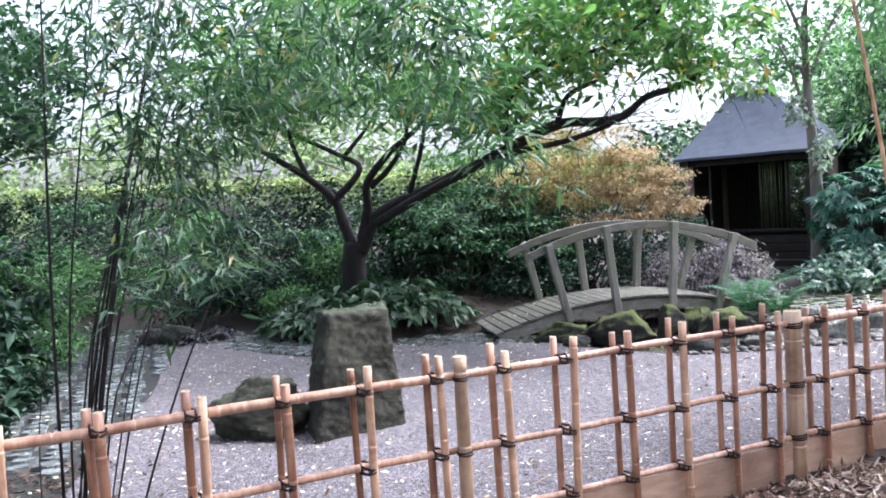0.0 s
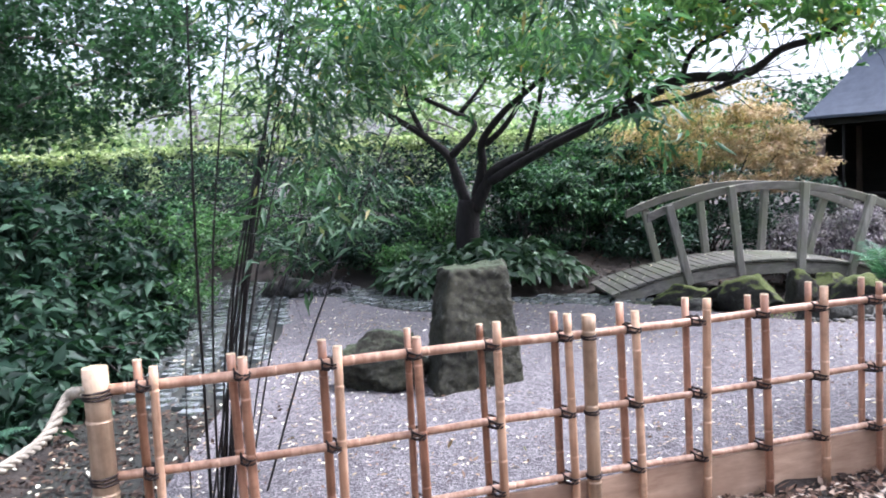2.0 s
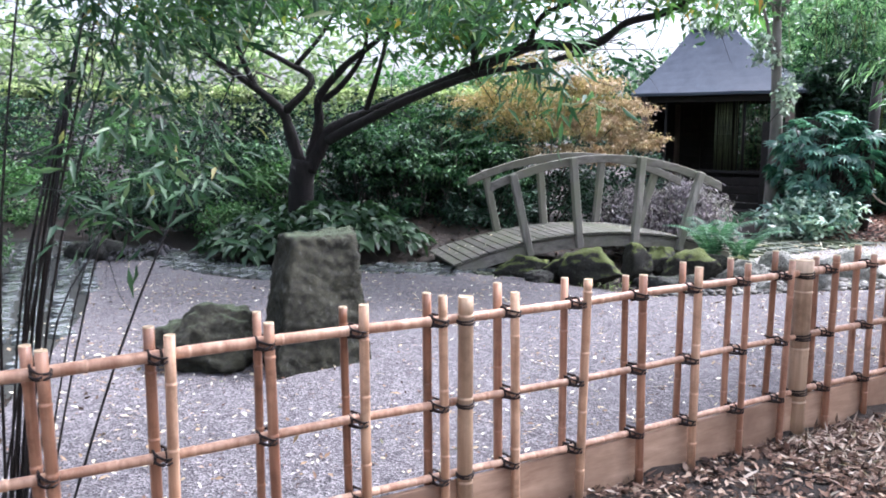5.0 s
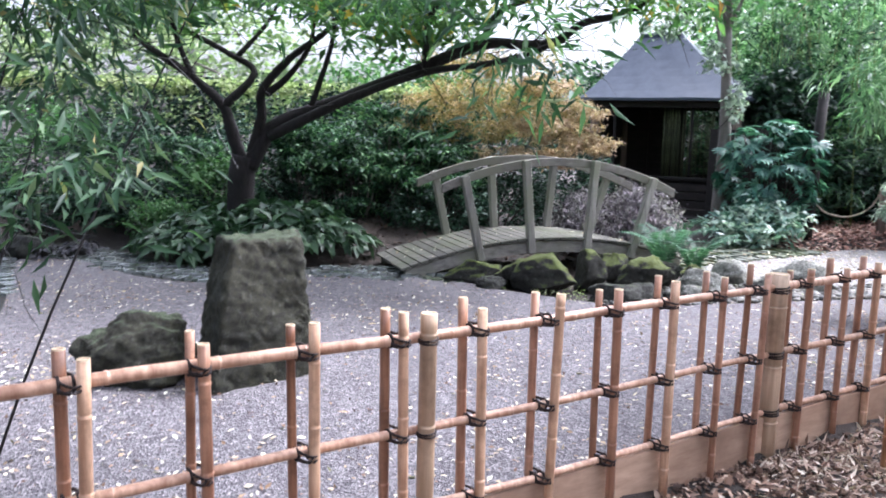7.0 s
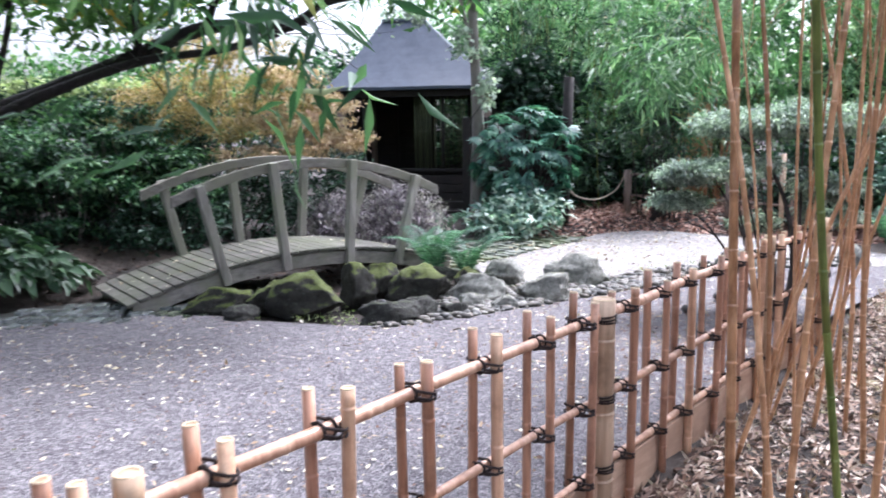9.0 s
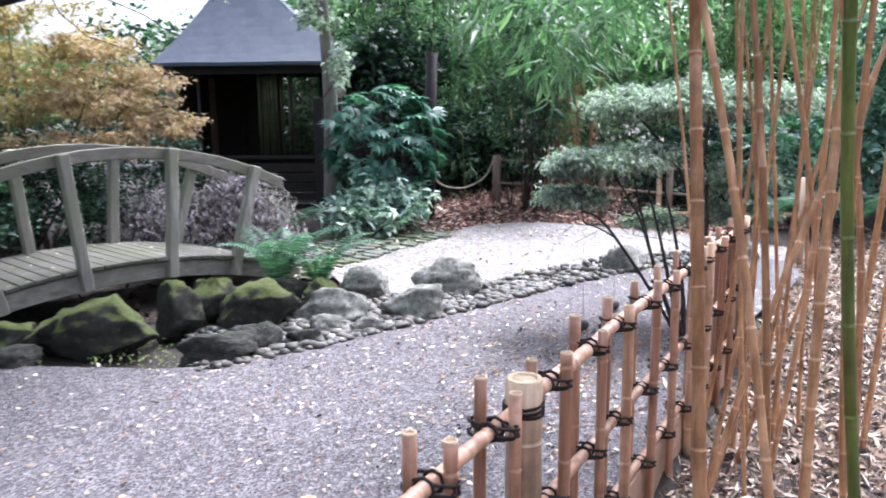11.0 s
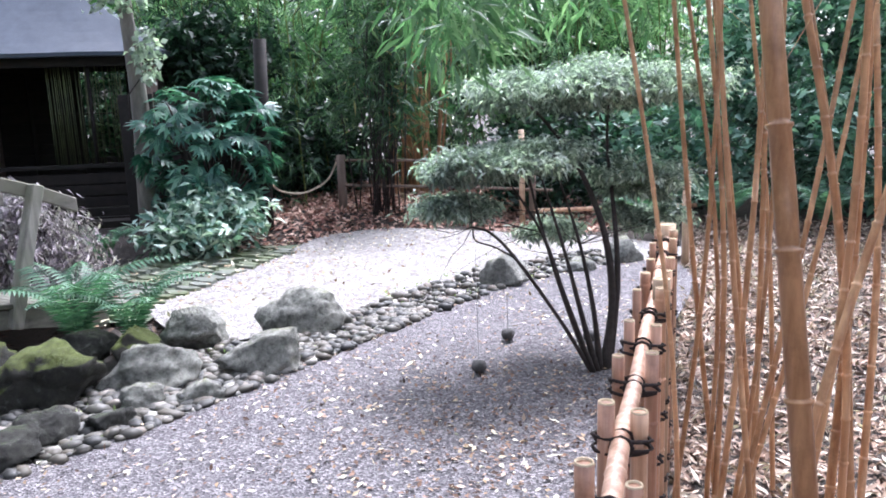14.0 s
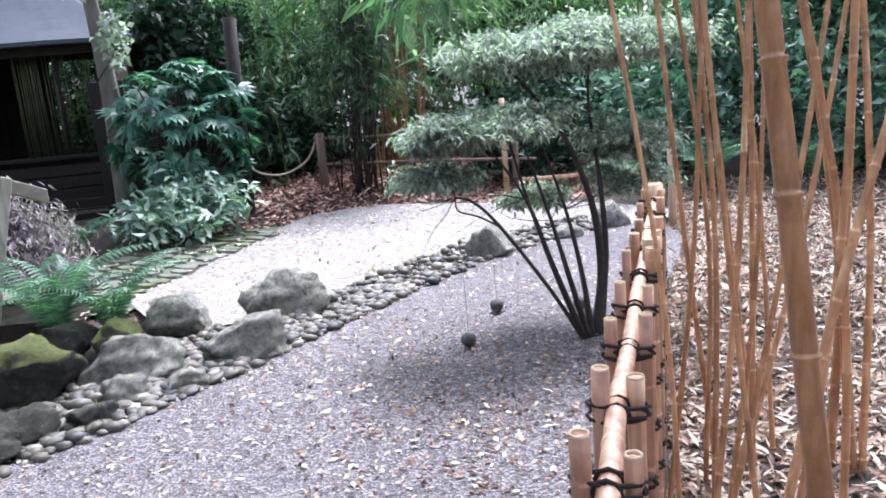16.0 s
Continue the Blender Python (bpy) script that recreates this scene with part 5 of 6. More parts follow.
def fatsia(at, clumps, spread, size, material):
    """A shrub of big seven-fingered leaves."""
    ob = thing("fatsia", "glossy green large-leaved shrub beside the pavilion", "shrub", at)
    c = cloud((at[0], at[1], at[2] + 1.05), spread, clumps, 1, 0.02, 0.55)
    for q in c[::9]:
        limb(ob, [Vector(at) + Vector((random.uniform(-0.1, 0.1), 0, -0.05)), Vector(at).lerp(Vector(q), 0.5) + Vector((0, 0, 0.15)), Vector(q)], 0.022, 0.009, M_TWIG, "stem", 6, 3)
    A, D, N, Lg, Wd = [], [], [], [], []
    for q in c:
        out = Vector(q) - Vector((at[0], at[1], at[2] + 0.6))
        nrm = (out.normalized() * 0.9 + Vector((random.gauss(0, 0.55), random.gauss(0, 0.55), 0.55))).normalized()
        f = (Vector((out.x * 0.4, out.y * 0.4, random.uniform(-0.9, 0.1))) + Vector((random.gauss(0, 0.5), random.gauss(0, 0.5), 0))).normalized()
        f = (f - nrm * f.dot(nrm)).normalized()
        s = f.cross(nrm)
        k = size * random.uniform(0.75, 1.25)
        for i in range(-4, 5):
            ang = i * 0.43
            A.append(q), D.append(f * math.cos(ang) + s * math.sin(ang) - nrm * 0.12), N.append(nrm), Lg.append(k * (1 - 0.055 * abs(i))), Wd.append(k * 0.27)
    leaf_mesh("foliage", np.array(A), np.array([tuple(d) for d in D]), np.array([tuple(d) for d in N]), np.array(Lg), np.array(Wd), material, ob, fold=0.12)
    return ob


random.seed(4)
fatsia((4.62, 13.55, 0.05), 230, (0.80, 0.6, 0.78), 0.22, L_FATSIA)


def fern(at, fronds, length, seed, material=L_FERN, group=""):
    """Arching fronds with paired leaflets."""
    rnd = random.Random(seed)
    ob = thing("fern", "green fern with arching feathery fronds", "fern", at, group)
    A, D, N, Lg, Wd = [], [], [], [], []
    for i in range(fronds):
        az = 2 * math.pi * i / fronds + rnd.uniform(-0.3, 0.3)
        out = Vector((math.cos(az), math.sin(az), 0))
        L = length * rnd.uniform(0.75, 1.1)
        prev, pts = None, []
        for k in range(15):
            f = k / 14
            p = Vector(at) + out * L * (0.25 * f + 0.5 * f * f) + Vector((0, 0, L * (1.35 * f - 0.75 * f * f)))
            pts.append(p)
        tube("stalk", pts[::2], [0.005 - 0.0006 * j for j in range(8)], material, ob, 4)
        for k in range(2, 15):
            d = (pts[k] - pts[k - 1]).normalized()
            s = d.cross(Vector((0, 0, 1))).normalized()
            w = 0.2 * L * math.sin(math.pi * min(1, (k + 2) / 16.5)) ** 0.8
            for half in (0, 0.5):
                for sg in (-1, 1):
                    A.append(pts[k].lerp(pts[k - 1], half)), D.append(s * sg + d * 0.35 - Vector((0, 0, 0.15))), N.append(d.cross(s) * -1), Lg.append(w), Wd.append(0.012 + 0.012 * L)
    leaf_mesh("foliage", np.array([tuple(a) for a in A]), np.array([tuple(a) for a in D]), np.array([tuple(a) for a in N]), np.array(Lg), np.array(Wd), material, ob)


fern((2.36, 10.2, 0.02), 10, 0.86, 1)
fern((2.66, 10.02, 0.02), 8, 0.7, 2)
fern((3.2, 12.9, 0.05), 9, 0.55, 3)
for x, y in ((9.0, 9.8), (9.7, 9.0), (10.4, 8.3), (8.3, 10.4), (9.4, 10.2)):
    fern((x, y, 0.05), 10, 0.75, int(x * 10))
fern((-3.3, 3.2, 0.0), 11, 0.5, 9)


def hosta(at, leaves, size, seed, material=L_HOSTA):
    rnd = random.Random(seed)
    ob = thing("hosta", "low clump of broad drooping dark green leaves", "plant", at, "plants at the foot of the tree")
    A, D, N, Lg, Wd = [], [], [], [], []
    for i in range(leaves):
        az = rnd.uniform(0, 2 * math.pi)
        out = Vector((math.cos(az), math.sin(az), 0))
        f = rnd.random() ** 0.6
        A.append(tuple(Vector(at) + out * 0.42 * f * size + Vector((0, 0, size * (0.36 - 0.2 * f * f))))), D.append(tuple(out + Vector((rnd.gauss(0, 0.55), rnd.gauss(0, 0.55), 0.1 - 0.7 * f + rnd.gauss(0, 0.25))))), N.append(tuple(out * 0.4 + Vector((rnd.gauss(0, 0.45), rnd.gauss(0, 0.45), 1)))), Lg.append(size * 0.21 * rnd.uniform(0.6, 1.25)), Wd.append(size * 0.10 * rnd.uniform(0.8, 1.2))
    leaf_mesh("foliage", np.array(A), np.array(D), np.array(N), np.array(Lg), np.array(Wd), material, ob)


for i, (x, y, k) in enumerate(((-3.55, 10.3, 0.95), (-3.15, 10.0, 1.05), (-2.7, 10.05, 1.1), (-2.25, 10.2, 1.1), (-1.85, 10.45, 1.05), (-1.5, 10.6, 1.0), (-2.9, 10.5, 1.15), (-2.4, 10.65, 1.15), (-3.35, 10.7, 1.0), (-1.95, 10.85, 1.05))):
    hosta((x, y, ground_z(x, y)), 150, k, i)

for x, y, k in ((-4.72, 9.75, 0.75), (-4.45, 9.95, 0.7), (-4.6, 10.25, 0.8)):
    hosta((x, y, ground_z(x, y) + 0.04), 60, k * 0.6, int(-x * 100), L_INK)

# shrubs behind the tree, from the hedge to the bridge
def tiered_shrub(c, r, material, label, pads=16, leaf=(0.085, 0.04)):
    """A loose shrub of upright bare stems that carry flat leaf layers, dense at the top and open below."""
    gz = max(0.0, ground_z(c[0], c[1]))
    ob = thing("shrub", label, "shrub", (c[0], c[1], gz))
    layers = []
    for i in range(pads):
        az, f, h = random.uniform(0, 2 * math.pi), random.random() ** 0.5, random.random() ** 0.6
        q = Vector((c[0] + r[0] * f * math.cos(az), c[1] + r[1] * f * math.sin(az), c[2] - r[2] + 2 * r[2] * h * (1 - 0.35 * f)))
        foot = Vector((c[0] + 0.6 * (q.x - c[0]), c[1] + 0.6 * (q.y - c[1]), gz - 0.05))
        limb(ob, [foot, foot.lerp(q, 0.55) + Vector((random.gauss(0, 0.05), random.gauss(0, 0.05), 0.1)), q], 0.014, 0.005, M_GREYBARK if i % 3 else M_TWIG, "stem", 5, 3)
        w = random.uniform(0.2, 0.38)
        layers.append(cloud(tuple(q), (w, w, 0.06), 12, 16, 0.07, 0.0, 0.4))
    random_leaves("foliage", np.concatenate(layers), leaf[0], leaf[1], material, ob, 0.25, 0.75)
    return ob


GREEN, SHADE = "loose green shrub with bare stems and layered leaves", "dense dark evergreen shrub in the shade"
for c, r, pads in (((-1.9, 12.9, 1.05), (1.1, 0.8, 0.85), 34), ((-0.6, 12.3, 0.85), (0.9, 0.7, 0.7), 26), ((-1.5, 11.95, 0.95), (0.9, 0.5, 0.7), 26), ((-0.9, 12.8, 1.5), (1.0, 0.5, 0.6), 24), ((-2.2, 12.3, 1.2), (0.9, 0.5, 0.75), 24), ((-0.4, 14.4, 1.3), (1.4, 1.0, 1.0), 34), ((-3.9, 12.0, 1.0), (0.8, 0.5, 0.7), 20)):
    tiered_shrub(c, r, L_SHRUB, GREEN, pads)
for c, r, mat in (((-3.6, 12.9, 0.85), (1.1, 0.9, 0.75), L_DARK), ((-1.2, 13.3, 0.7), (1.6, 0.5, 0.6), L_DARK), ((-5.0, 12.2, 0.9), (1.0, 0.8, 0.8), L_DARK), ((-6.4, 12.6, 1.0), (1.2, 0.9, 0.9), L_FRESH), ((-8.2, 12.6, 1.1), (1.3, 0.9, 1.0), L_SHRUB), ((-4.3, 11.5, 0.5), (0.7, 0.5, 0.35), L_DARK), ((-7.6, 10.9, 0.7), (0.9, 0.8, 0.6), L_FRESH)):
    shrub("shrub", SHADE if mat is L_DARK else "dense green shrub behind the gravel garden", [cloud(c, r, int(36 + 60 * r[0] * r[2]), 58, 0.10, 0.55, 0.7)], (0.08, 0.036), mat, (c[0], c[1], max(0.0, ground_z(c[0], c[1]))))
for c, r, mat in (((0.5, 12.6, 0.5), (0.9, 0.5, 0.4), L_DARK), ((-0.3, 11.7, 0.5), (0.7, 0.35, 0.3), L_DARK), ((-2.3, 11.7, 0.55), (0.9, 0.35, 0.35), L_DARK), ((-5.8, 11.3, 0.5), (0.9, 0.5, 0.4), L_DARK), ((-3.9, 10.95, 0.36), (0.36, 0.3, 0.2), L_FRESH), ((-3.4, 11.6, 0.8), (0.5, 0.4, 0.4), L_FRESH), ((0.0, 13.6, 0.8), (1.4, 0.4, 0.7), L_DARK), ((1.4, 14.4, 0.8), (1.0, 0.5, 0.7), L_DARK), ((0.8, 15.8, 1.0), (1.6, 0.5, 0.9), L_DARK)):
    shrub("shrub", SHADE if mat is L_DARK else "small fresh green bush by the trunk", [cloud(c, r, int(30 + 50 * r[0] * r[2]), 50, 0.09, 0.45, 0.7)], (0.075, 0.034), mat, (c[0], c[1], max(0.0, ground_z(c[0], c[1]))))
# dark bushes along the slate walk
def walk_bush(c, r, mat=L_SHADEBUSH):
    shrub("shrub", "dark leafy bush beside the slate walk" if mat is L_SHADEBUSH else "green leafy bush beside the slate walk", [cloud(c, r, int(30 + 50 * r[0] * r[2]), 34, 0.10, 0.5, 0.6)], (0.07, 0.034) if mat is L_FRESH else (0.14, 0.062), mat, (c[0], c[1], 0.1), 0.35, 0.65)


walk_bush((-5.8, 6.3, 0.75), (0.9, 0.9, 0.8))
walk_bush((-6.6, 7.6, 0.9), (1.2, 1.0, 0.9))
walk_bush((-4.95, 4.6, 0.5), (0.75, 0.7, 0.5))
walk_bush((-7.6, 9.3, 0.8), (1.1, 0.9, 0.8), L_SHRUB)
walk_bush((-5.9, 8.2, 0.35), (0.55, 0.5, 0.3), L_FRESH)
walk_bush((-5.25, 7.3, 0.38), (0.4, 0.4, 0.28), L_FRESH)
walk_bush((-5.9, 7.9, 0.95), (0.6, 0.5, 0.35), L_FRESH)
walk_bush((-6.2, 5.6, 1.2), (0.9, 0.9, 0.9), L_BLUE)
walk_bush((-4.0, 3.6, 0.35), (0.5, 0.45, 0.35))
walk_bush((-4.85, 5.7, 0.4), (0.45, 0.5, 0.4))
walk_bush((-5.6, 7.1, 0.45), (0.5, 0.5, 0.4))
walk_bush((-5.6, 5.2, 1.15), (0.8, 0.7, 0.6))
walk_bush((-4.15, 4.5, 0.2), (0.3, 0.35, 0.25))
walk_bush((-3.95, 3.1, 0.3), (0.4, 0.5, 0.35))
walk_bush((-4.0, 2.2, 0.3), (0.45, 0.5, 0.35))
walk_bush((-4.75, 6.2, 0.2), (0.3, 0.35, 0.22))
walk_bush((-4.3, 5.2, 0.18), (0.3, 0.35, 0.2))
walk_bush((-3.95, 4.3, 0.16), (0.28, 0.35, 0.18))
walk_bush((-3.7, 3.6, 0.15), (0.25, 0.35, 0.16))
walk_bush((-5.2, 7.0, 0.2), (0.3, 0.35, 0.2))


# ---- hedge ----
def hedge(a, b, height, depth, top_mat, face_mat, label):
    ob = thing("hedge", label, "hedge", (*((Vector(a) + Vector(b)) / 2).xy, 0.2))
    d = Vector(b) - Vector(a)
    n = int(d.length * 46)
    f, g = RNG.random((n, 1)), RNG.random((n, 1))
    nrm = np.array((-d.y, d.x, 0)) / d.length
    base = np.array((*Vector(a).xy, 0)) + f * np.array((d.x, d.y, 0))
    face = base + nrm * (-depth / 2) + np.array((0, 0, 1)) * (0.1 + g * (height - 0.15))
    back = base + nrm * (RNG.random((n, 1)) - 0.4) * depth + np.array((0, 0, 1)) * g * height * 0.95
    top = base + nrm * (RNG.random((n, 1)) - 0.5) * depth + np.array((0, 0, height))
    # top and face leaf colours paint in the sunlit top and shaded side
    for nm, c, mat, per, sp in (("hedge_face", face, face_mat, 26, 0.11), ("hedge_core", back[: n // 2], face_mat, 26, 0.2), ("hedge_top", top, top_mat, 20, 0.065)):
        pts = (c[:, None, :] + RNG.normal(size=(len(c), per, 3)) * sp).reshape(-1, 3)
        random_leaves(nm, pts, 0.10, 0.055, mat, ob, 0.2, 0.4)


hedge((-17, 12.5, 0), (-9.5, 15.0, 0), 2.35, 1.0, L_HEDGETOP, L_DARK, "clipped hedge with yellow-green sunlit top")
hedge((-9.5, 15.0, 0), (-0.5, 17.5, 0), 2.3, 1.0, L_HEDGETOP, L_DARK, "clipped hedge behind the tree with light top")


# ---- trees and tall bamboo around ----
def woodland_tree(at, height, radii, clumps, per, leaf, mat, label, bark=M_GREYBARK, r=0.12, lean=(0, 0), crown_z=None, clump=0.3, name="tree", more=None):
    ob = thing(name, label, "tree", at)
    a = Vector(at)
    top = a + Vector((lean[0], lean[1], height))
    limb(ob, [a - Vector((0, 0, 0.1)), a.lerp(top, 0.35) + Vector((0.05, 0, 0)), a.lerp(top, 0.7), top], r, r * 0.35, bark, "trunk", 10)
    cz = crown_z if crown_z else height
    c = np.array((at[0] + lean[0], at[1] + lean[1], at[2] + cz))
    pts = cloud(c, radii, clumps, per, clump, 0.35, 0.7)
    if more is not None:
        pts = np.concatenate([pts, more])
    starts = [a.lerp(top, f) for f in (0.45, 0.6, 0.75, 0.9, 1.0)]
    for k in range(7):
        q = Vector(pts[RNG.integers(0, len(pts))])
        s = random.choice(starts)
        limb(ob, [s, s.lerp(q, 0.5) + Vector((0, 0, 0.15)), q], r * 0.3, 0.01, bark, "branch", 6, 3)
    random_leaves("crown", pts, leaf[0], leaf[1], mat, ob, 0.35, 0.4)
    return ob


woodland_tree((4.0, 14.0, 0.05), 4.2, (1.3, 1.2, 0.8), 40, 60, (0.10, 0.05), L_FRESH, "slim grey-trunked tree in front of the pavilion", r=0.13, lean=(-0.15, -0.3), crown_z=4.1)
sprig = thing("climber", "pale green climbing shoots on the slim trunk", "climber", (3.9, 13.85, 1.9))
random_leaves("foliage", np.concatenate([cloud((4.08, 13.6, 2.1), (0.16, 0.16, 0.28), 12, 14, 0.05), cloud((3.75, 13.6, 2.75), (0.3, 0.2, 0.25), 12, 14, 0.06), cloud((2.9, 13.6, 3.3), (0.5, 0.3, 0.3), 14, 14, 0.08)]), 0.09, 0.06, L_SILVER, sprig, 0.5)
limb(sprig, [(3.86, 13.8, 1.7), (4.05, 13.65, 2.1), (3.8, 13.6, 2.8), (2.9, 13.6, 3.3)], 0.008, 0.004, M_TWIG, "stem", 5)
# more: second crown added above the view to shade the walk and bushes
woodland_tree((-8.8, 6.4, 0.1), 3.6, (2.1, 1.5, 0.9), 185, 80, (0.09, 0.05), L_OVERHANG, "dark small-leaved tree overhanging the slate walk", r=0.11, lean=(2.4, 0.5), crown_z=3.05, clump=0.17, more=cloud((-5.0, 3.8, 4.8), (2.8, 3.2, 0.7), 260, 90, 0.22, 0.0, 0.6))
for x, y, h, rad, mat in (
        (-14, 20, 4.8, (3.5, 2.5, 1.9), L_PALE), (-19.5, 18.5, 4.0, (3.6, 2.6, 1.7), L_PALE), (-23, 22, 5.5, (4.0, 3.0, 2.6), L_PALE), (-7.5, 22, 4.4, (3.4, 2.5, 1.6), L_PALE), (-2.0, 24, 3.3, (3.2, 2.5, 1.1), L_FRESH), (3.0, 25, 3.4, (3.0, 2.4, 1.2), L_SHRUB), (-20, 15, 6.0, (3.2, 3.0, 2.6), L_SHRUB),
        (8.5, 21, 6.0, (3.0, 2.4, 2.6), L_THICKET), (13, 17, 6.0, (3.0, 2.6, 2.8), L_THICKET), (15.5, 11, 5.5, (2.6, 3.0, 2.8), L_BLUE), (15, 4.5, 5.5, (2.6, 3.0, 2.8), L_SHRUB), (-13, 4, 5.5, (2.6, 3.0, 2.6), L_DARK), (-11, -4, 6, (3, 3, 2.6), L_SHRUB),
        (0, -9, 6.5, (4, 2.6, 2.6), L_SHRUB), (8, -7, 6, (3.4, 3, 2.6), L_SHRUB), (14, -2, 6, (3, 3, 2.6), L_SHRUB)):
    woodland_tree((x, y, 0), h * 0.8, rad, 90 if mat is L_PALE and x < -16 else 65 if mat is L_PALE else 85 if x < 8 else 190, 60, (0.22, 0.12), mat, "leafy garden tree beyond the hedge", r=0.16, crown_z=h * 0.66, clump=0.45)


def bamboo_stand(at, culms, height, radius, leaf_mat_, cane, label, leaves=260, r=0.012, z0=0.7):
    ob = thing("bamboo", label, "bamboo", at)
    tops = []
    for _ in range(culms):
        a = Vector(at) + Vector((random.gauss(0, radius * 0.4), random.gauss(0, radius * 0.4), -0.05))
        b = a + Vector((random.gauss(0, radius * 0.6), random.gauss(0, radius * 0.6), height * random.uniform(0.75, 1.05)))
        pts = [a, a.lerp(b, 0.4), a.lerp(b, 0.75), b + Vector((random.gauss(0, 0.2), random.gauss(0, 0.2), -0.1))]
        tube("culm", pts, [r, r * 0.95, r * 0.7, r * 0.35], cane, ob, 6, joints=0.28)
        tops += [a.lerp(b, f) for f in np.linspace(z0 / height, 1, 9)]
    at2, al, fa, le, wi = sprays(np.array([tuple(t) for t in tops]), int(leaves * 0.75), 13, 0.26, 0.18, 0.030, 0.7)
    leaf_mesh("foliage", at2, al, fa, le, wi, leaf_mat_, ob)


bamboo_stand((8.4, 14.8, 0), 24, 3.8, 0.5, L_BRIGHTBAMBOO, M_GOLD, "stand of golden bamboo behind the barrier", 420, 0.024, 2.5)
bamboo_stand((6.95, 13.6, 0), 30, 3.4, 0.38, L_BAMBOO, M_BLACKCANE, "clump of black bamboo at the barrier", 420, 0.011, 1.6)
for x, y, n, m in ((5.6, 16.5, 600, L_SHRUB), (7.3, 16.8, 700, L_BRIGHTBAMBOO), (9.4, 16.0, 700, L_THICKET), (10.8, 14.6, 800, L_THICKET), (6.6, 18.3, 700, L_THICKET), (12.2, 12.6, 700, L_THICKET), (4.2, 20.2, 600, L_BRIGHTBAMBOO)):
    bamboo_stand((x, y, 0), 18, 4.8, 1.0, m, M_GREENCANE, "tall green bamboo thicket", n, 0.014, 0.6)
for c, r, mat in (((10.5, 11.2, 0.9), (1.4, 1.0, 0.9), L_BLUE), ((11.3, 9.3, 0.9), (1.3, 1.2, 0.9), L_BLUE), ((11.8, 7.2, 1.0), (1.2, 1.3, 1.0), L_BLUE), ((9.2, 12.6, 0.7), (1.0, 0.8, 0.7), L_DARK), ((7.0, 16.2, 0.7), (1.3, 0.6, 0.7), L_DARK), ((5.8, 15.6, 0.9), (0.9, 0.6, 0.9), L_DARK), ((5.7, 15.7, 2.3), (0.8, 0.4, 0.5), L_SHADEBUSH), ((5.6, 19.0, 1.3), (1.2, 0.6, 1.2), L_SHRUB), ((4.6, 19.6, 1.6), (1.2, 0.6, 1.5), L_SHRUB), ((11.6, 10.2, 2.4), (1.6, 1.4, 0.9), L_BLUE), ((12.0, 7.8, 2.5), (1.4, 1.6, 1.0), L_BLUE), ((14.0, 12.0, 1.3), (1.6, 1.8, 1.5), L_DARK), ((14.2, 8.6, 1.4), (1.4, 2.0, 1.6), L_DARK), ((14.0, 5.2, 1.4), (1.4, 2.0, 1.6), L_DARK), ((12.4, 15.2, 1.3), (1.8, 1.4, 1.5), L_DARK), ((9.8, 17.8, 1.3), (2.2, 1.0, 1.5), L_DARK), ((7.0, 19.4, 1.3), (2.0, 1.0, 1.5), L_DARK)):
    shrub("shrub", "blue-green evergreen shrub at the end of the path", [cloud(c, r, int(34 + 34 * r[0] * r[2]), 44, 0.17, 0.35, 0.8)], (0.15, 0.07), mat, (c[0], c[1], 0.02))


# ---- litter ----
def litter(name, pts, zs, length, width, material, label, tilt=0.25):
    n = len(pts)
    at = np.column_stack([pts, zs])
    along = RNG.normal(size=(n, 3))
    along[:, 2] *= tilt
    face = RNG.normal(size=(n, 3)) * tilt + np.array((0, 0, 1))
    k = RNG.uniform(0.5, 1.3, (n, 1))
    ob = leaf_mesh(name, at, along, face, length * k, width * k, material, None, fold=0.1, bend=0.05)
    return tagged(ob, label, "leaves", kind="stuff")


pts = [(x, y) for x, y in zip(RNG.uniform(-5.2, 7, 14000), RNG.uniform(2.6, 10, 14000)) if inside(GRAVEL, x, y) and 0.9 * noise.noise(Vector((x * 0.8, y * 0.8, 4))) + 0.6 * noise.noise(Vector((x * 4, y * 4, 2))) + 0.5 > RNG.random()]
litter("fallen_leaves", np.array(pts), np.full(len(pts), 0.010), 0.038, 0.019, M_FALLEN, "small pale fallen leaves scattered on the gravel")
pts = [(x, y) for x, y in zip(RNG.uniform(-5, 7, 9000), RNG.uniform(2.6, 10, 9000)) if inside(GRAVEL, x, y)]
litter("leaf_crumbs", np.array(pts), np.full(len(pts), 0.009), 0.022, 0.013, M_CHIP, "brown crumbs of leaf and bark on the gravel")
pts = [(x, y) for x, y in zip(RNG.uniform(-3, 7, 230), RNG.uniform(2.6, 10, 230)) if inside(GRAVEL, x, y)]
litter("fallen_leaves", np.array(pts), np.full(len(pts), 0.014), 0.075, 0.02, M_FALLEN, "long pale bamboo leaves fallen on the gravel")
pts = [(x, y) for x, y in zip(RNG.uniform(2.5, 8, 2600), RNG.uniform(9, 13, 2600)) if inside(PALE, x, y)]
litter("fallen_leaves", np.array(pts), np.full(len(pts), 0.004), 0.045, 0.02, M_FALLEN, "fallen leaves on the pale gravel")
s_, d_ = np.where(RNG.random(85000) < 0.3, RNG.uniform(-0.2, 5, 85000), RNG.uniform(4, 14, 85000)), -RNG.random(85000) ** 1.3 * 4.5 - 0.01
px, py = F0.x + FU.x * s_ + FN.x * d_, F0.y + FU.y * s_ + FN.y * d_
pick = RNG.random(85000) < np.where(s_ > 4.2, 0.66, 0.16)
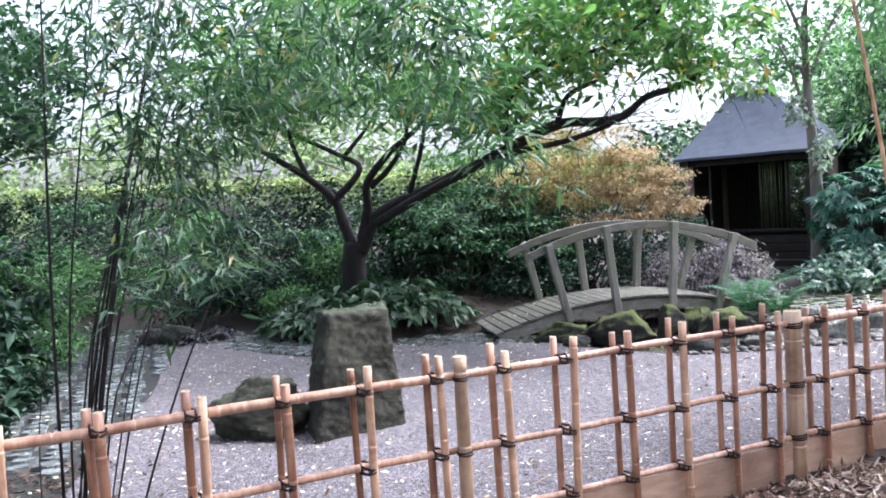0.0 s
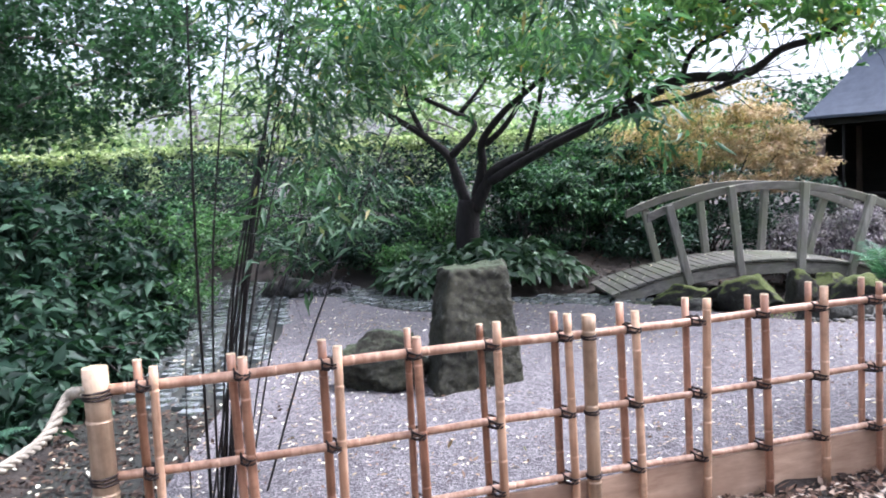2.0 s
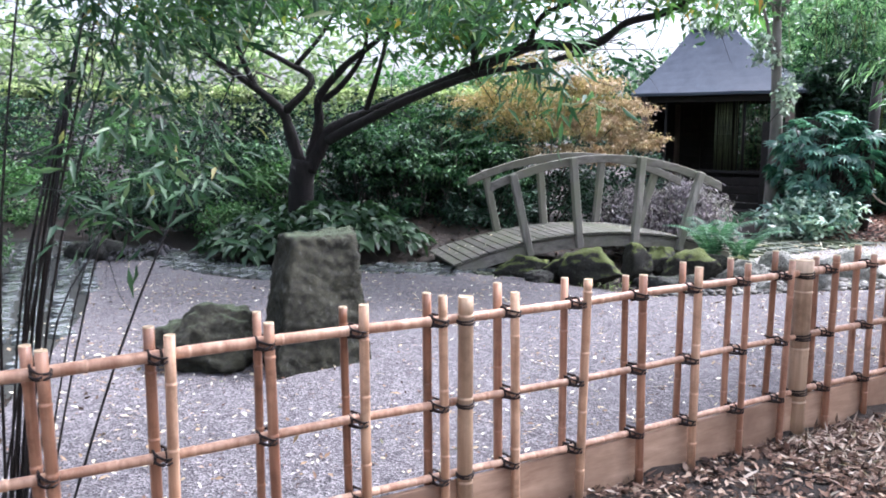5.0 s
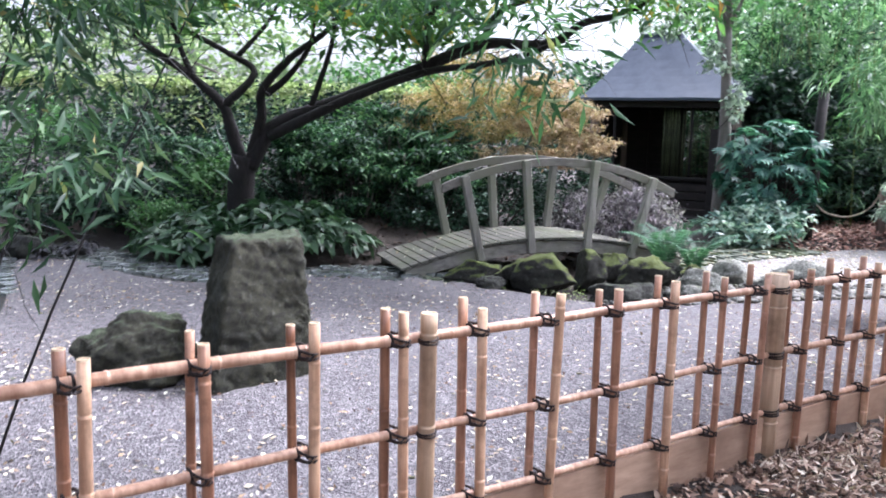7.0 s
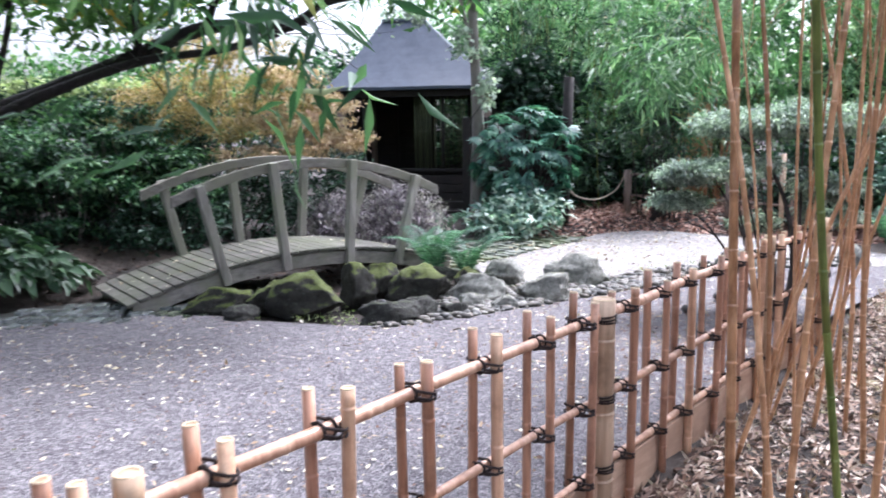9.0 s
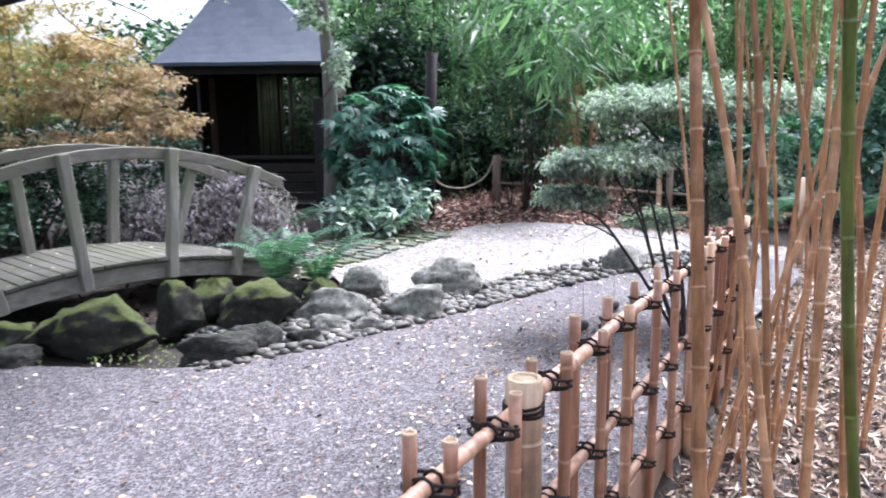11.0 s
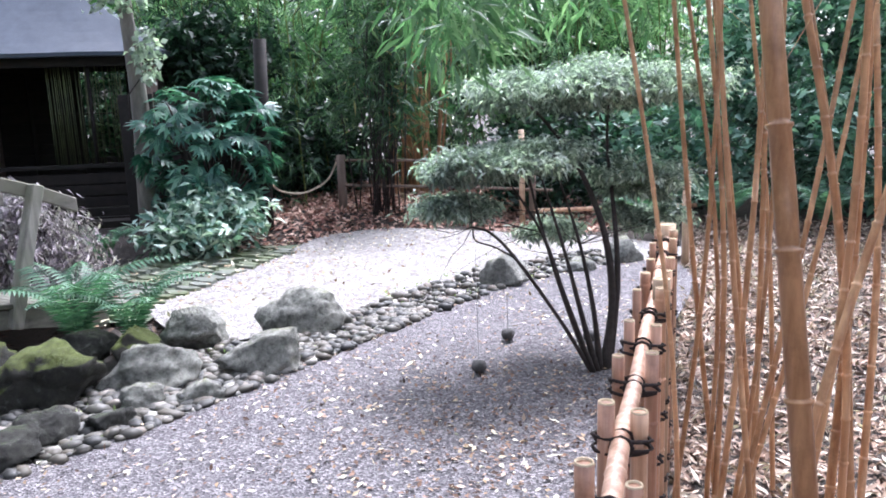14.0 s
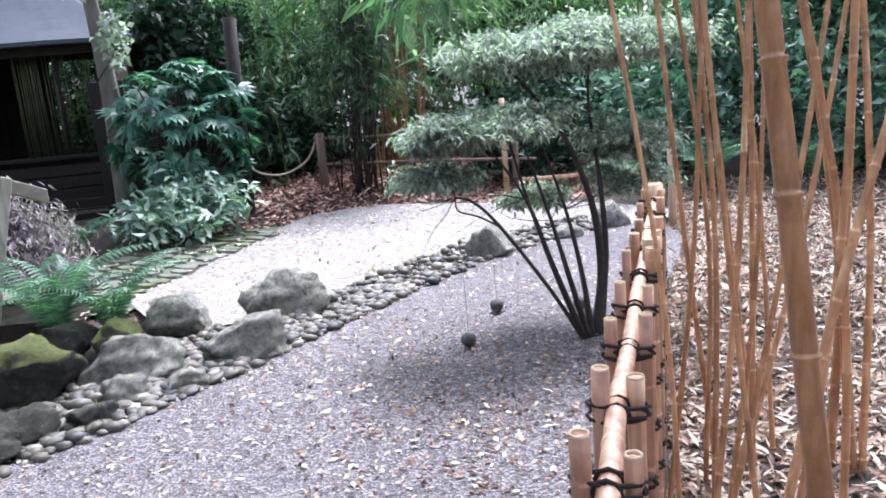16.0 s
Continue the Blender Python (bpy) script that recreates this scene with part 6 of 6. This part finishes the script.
zs = np.array([ground_z(a, b) for a, b in zip(px, py)]) + RNG.uniform(0.004, 0.03, 85000)
litter("dry_leaf_litter", np.column_stack([px, py])[pick], zs[pick], 0.078, 0.016, M_STRAW, "straw-coloured dry bamboo leaves on the path", 0.5)
litter("bark_mulch", np.column_stack([px, py])[~pick], zs[~pick] - 0.008, 0.055, 0.026, M_CHIP, "brown bark chips and dead leaves on the path", 0.4)
n = 11000
s_, d_ = RNG.uniform(6.5, 13.5, n), -RNG.uniform(0.15, 4.2, n)
px, py = F0.x + FU.x * s_ + FN.x * d_, F0.y + FU.y * s_ + FN.y * d_
litter("dry_leaf_litter", np.column_stack([px, py]), np.array([ground_z(a, b) for a, b in zip(px, py)]) + RNG.uniform(0.01, 0.03, n), 0.085, 0.022, M_STRAW, "pale pinkish dry leaves covering the path's end", 0.4)
n = 20000
bx, by = RNG.uniform(4.4, 10, n), RNG.uniform(11, 17, n)
ok = (by > 13.0 - 0.15 * (bx - 5)) | (bx > 7.4)
litter("rust_leaf_litter", np.column_stack([bx, by])[ok], np.array([ground_z(a, b) for a, b in zip(bx, by)])[ok] + 0.015, 0.09, 0.04, M_REDFALL, "reddish brown leaf litter beyond the pale gravel", 0.35)
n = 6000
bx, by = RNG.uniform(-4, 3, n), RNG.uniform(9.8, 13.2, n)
litter("rust_leaf_litter", np.column_stack([bx, by]), np.array([ground_z(a, b) for a, b in zip(bx, by)]) + 0.012, 0.06, 0.028, M_DARKLITTER, "leaf litter darkened for the shade under the shrubs", 0.35)
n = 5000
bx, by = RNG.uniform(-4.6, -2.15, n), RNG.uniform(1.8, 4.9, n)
litter("end_post_litter", np.column_stack([bx, by]), np.maximum(np.array([ground_z(a, b) for a, b in zip(bx, by)]), -0.02) + 0.008, 0.05, 0.024, M_DARKLITTER, "dark leaf litter beside the end post", 0.35)
n = 750
bx, by = RNG.uniform(-4.2, -1.7, n), 2.0 + 4.5 * RNG.random(n) ** 1.8
litter("fallen_leaves", np.column_stack([bx, by]), np.maximum(np.array([ground_z(a, b) for a, b in zip(bx, by)]), 0.0) + 0.016, 0.045, 0.022, M_FALLEN, "pale yellow leaves fallen on the slate walk")

n = 2600
bx = RNG.uniform(0.5, 6.5, n)
by = np.interp(bx, LINE_X, LINE_Y) + 0.05 + RNG.random(n) * 0.75
ok = np.array([noise.noise(Vector((a * 2.2, c * 2.2, 7))) > 0.12 for a, c in zip(bx, by)])
litter("moss_tufts", np.column_stack([bx, by])[ok], np.full(int(ok.sum()), 0.012), 0.03, 0.014, L_HEDGETOP, "yellow-green moss and small plants between the pebbles", 0.8)

bs, bo = RNG.uniform(-1.9, 1.6, 90), RNG.uniform(0.02, 1.0, 90)
bp = np.array([tuple(on_bridge(a, c, deck_z(a) + 0.02)) for a, c in zip(bs, bo)])
litter("fallen_leaves", bp[:, :2], bp[:, 2], 0.05, 0.022, M_FALLEN, "a few pale leaves lying on the bridge deck", 0.2)
pts = [(x, y) for x, y in zip(RNG.uniform(2.4, 5.3, 380), RNG.uniform(10.6, 13.2, 380))]
litter("fallen_leaves", np.array(pts), np.full(len(pts), 0.02), 0.055, 0.026, M_FALLEN, "pale leaves fallen on the far slate paving")
pts = [(x, y) for x, y in zip(RNG.normal(3.8, 0.9, 2800), RNG.normal(7.1, 0.9, 2800)) if inside(GRAVEL, x, y)]
litter("leaf_crumbs", np.array(pts), np.full(len(pts), 0.012), 0.034, 0.017, M_CHIP, "brown leaves and crumbs fallen round the silvery maple")

# ---- slate setts ----
walk_ = thing("slate_walk", "walk of uneven wet-looking slate slabs with dark joints", "paving", (0, 0, 0), kind="structure")
sett_shapes = []
for k in range(8):
    rnd = random.Random(40 + k)
    bm = bmesh.new()
    m = 6
    lo = [bm.verts.new((0.5 * math.cos(a) * rnd.uniform(0.85, 1.05), 0.5 * math.sin(a) * rnd.uniform(0.85, 1.05), 0)) for a in [2 * math.pi * i / m + rnd.uniform(-0.2, 0.2) for i in range(m)]]
    hi = [bm.verts.new((v.co.x * 0.93, v.co.y * 0.93, 1 + rnd.uniform(-0.15, 0.1))) for v in lo]
    bm.faces.new(hi)
    for i in range(m):
        bm.faces.new((lo[i], lo[(i + 1) % m], hi[(i + 1) % m], hi[i]))
    me = bpy.data.meshes.new("sett")
    bm.to_mesh(me)
    bm.free()
    me.materials.append(M_SLATE)
    sett_shapes.append(me)
STRIP = [(-2.75, 4.6), (-3.08, 5.7), (-3.75, 7.3), (-4.95, 9.6), (-7.2, 11.3), (-6.5, 9.6), (-5.1, 7.2), (-4.1, 5.5), (-3.5, 4.7)]
BAND = [(-5.2, 9.9), (-3.9, 9.3), (-2.6, 8.6), (-1.9, 9.25), (-0.9, 9.15), (0.1, 9.3), (0.2, 9.8), (-1.2, 10.1), (-2.2, 9.5), (-3.2, 9.7), (-4.6, 10.7), (-6.9, 11.3)]
FARB = [(2.95, 10.7), (2.5, 11.3), (3.0, 12.1), (3.7, 13.0), (4.9, 12.8), (5.2, 12.6), (4.4, 12.0), (3.5, 11.4)]
rnd = random.Random(9)
placed = []
for poly, ang, sx, sy in ((STRIP, 122, 0.24, 0.17), (BAND, 160, 0.26, 0.13), (FARB, 35, 0.30, 0.15)):
    ca, sa = math.cos(radians(ang)), math.sin(radians(ang))
    cx, cy = sum(p[0] for p in poly) / len(poly), sum(p[1] for p in poly) / len(poly)
    for i in range(-60, 60):
        for j in range(-40, 40):
            a, b = (i + 0.5 * (j % 2)) * sy + rnd.uniform(-0.02, 0.02), j * sx + rnd.uniform(-0.03, 0.03)
            x, y = cx + a * ca - b * sa, cy + a * sa + b * ca
            if inside(poly, x, y):
                placed.append(((STRIP, BAND, FARB).index(poly), x, y, pose(x, y, -0.03 + rnd.uniform(-0.003, 0.003), rnd.uniform(-1, 1), rnd.uniform(-1, 1), ang + rnd.uniform(-16, 16)) @ Matrix.Diagonal((sy * rnd.uniform(0.82, 1.12), sx * rnd.uniform(0.75, 1.05), 0.042 + rnd.uniform(-0.006, 0.006), 1))))
placed.sort(key=lambda q: (q[0], (q[1] + 3.6) ** 2 + (q[2] - 6.0) ** 2))
far = ([], []), ([], [])
for i, (zone, x, y, m) in enumerate(placed):
    me = sett_shapes[i % 8]
    if i < 300:
        share("sett", me, walk_, m)
    else:
        far_v, far_f = far[zone == 2]
        b = len(far_v)
        far_v += [m @ v.co for v in me.vertices]
        far_f += [tuple(b + k for k in p.vertices) for p in me.polygons]
tagged(mesh_object("setts", *far[0], M_SLATE, walk_), kind="stuff")
tagged(mesh_object("setts", *far[1], M_SLATEMOSS, walk_, "pale green mossy slate setts"), kind="stuff")
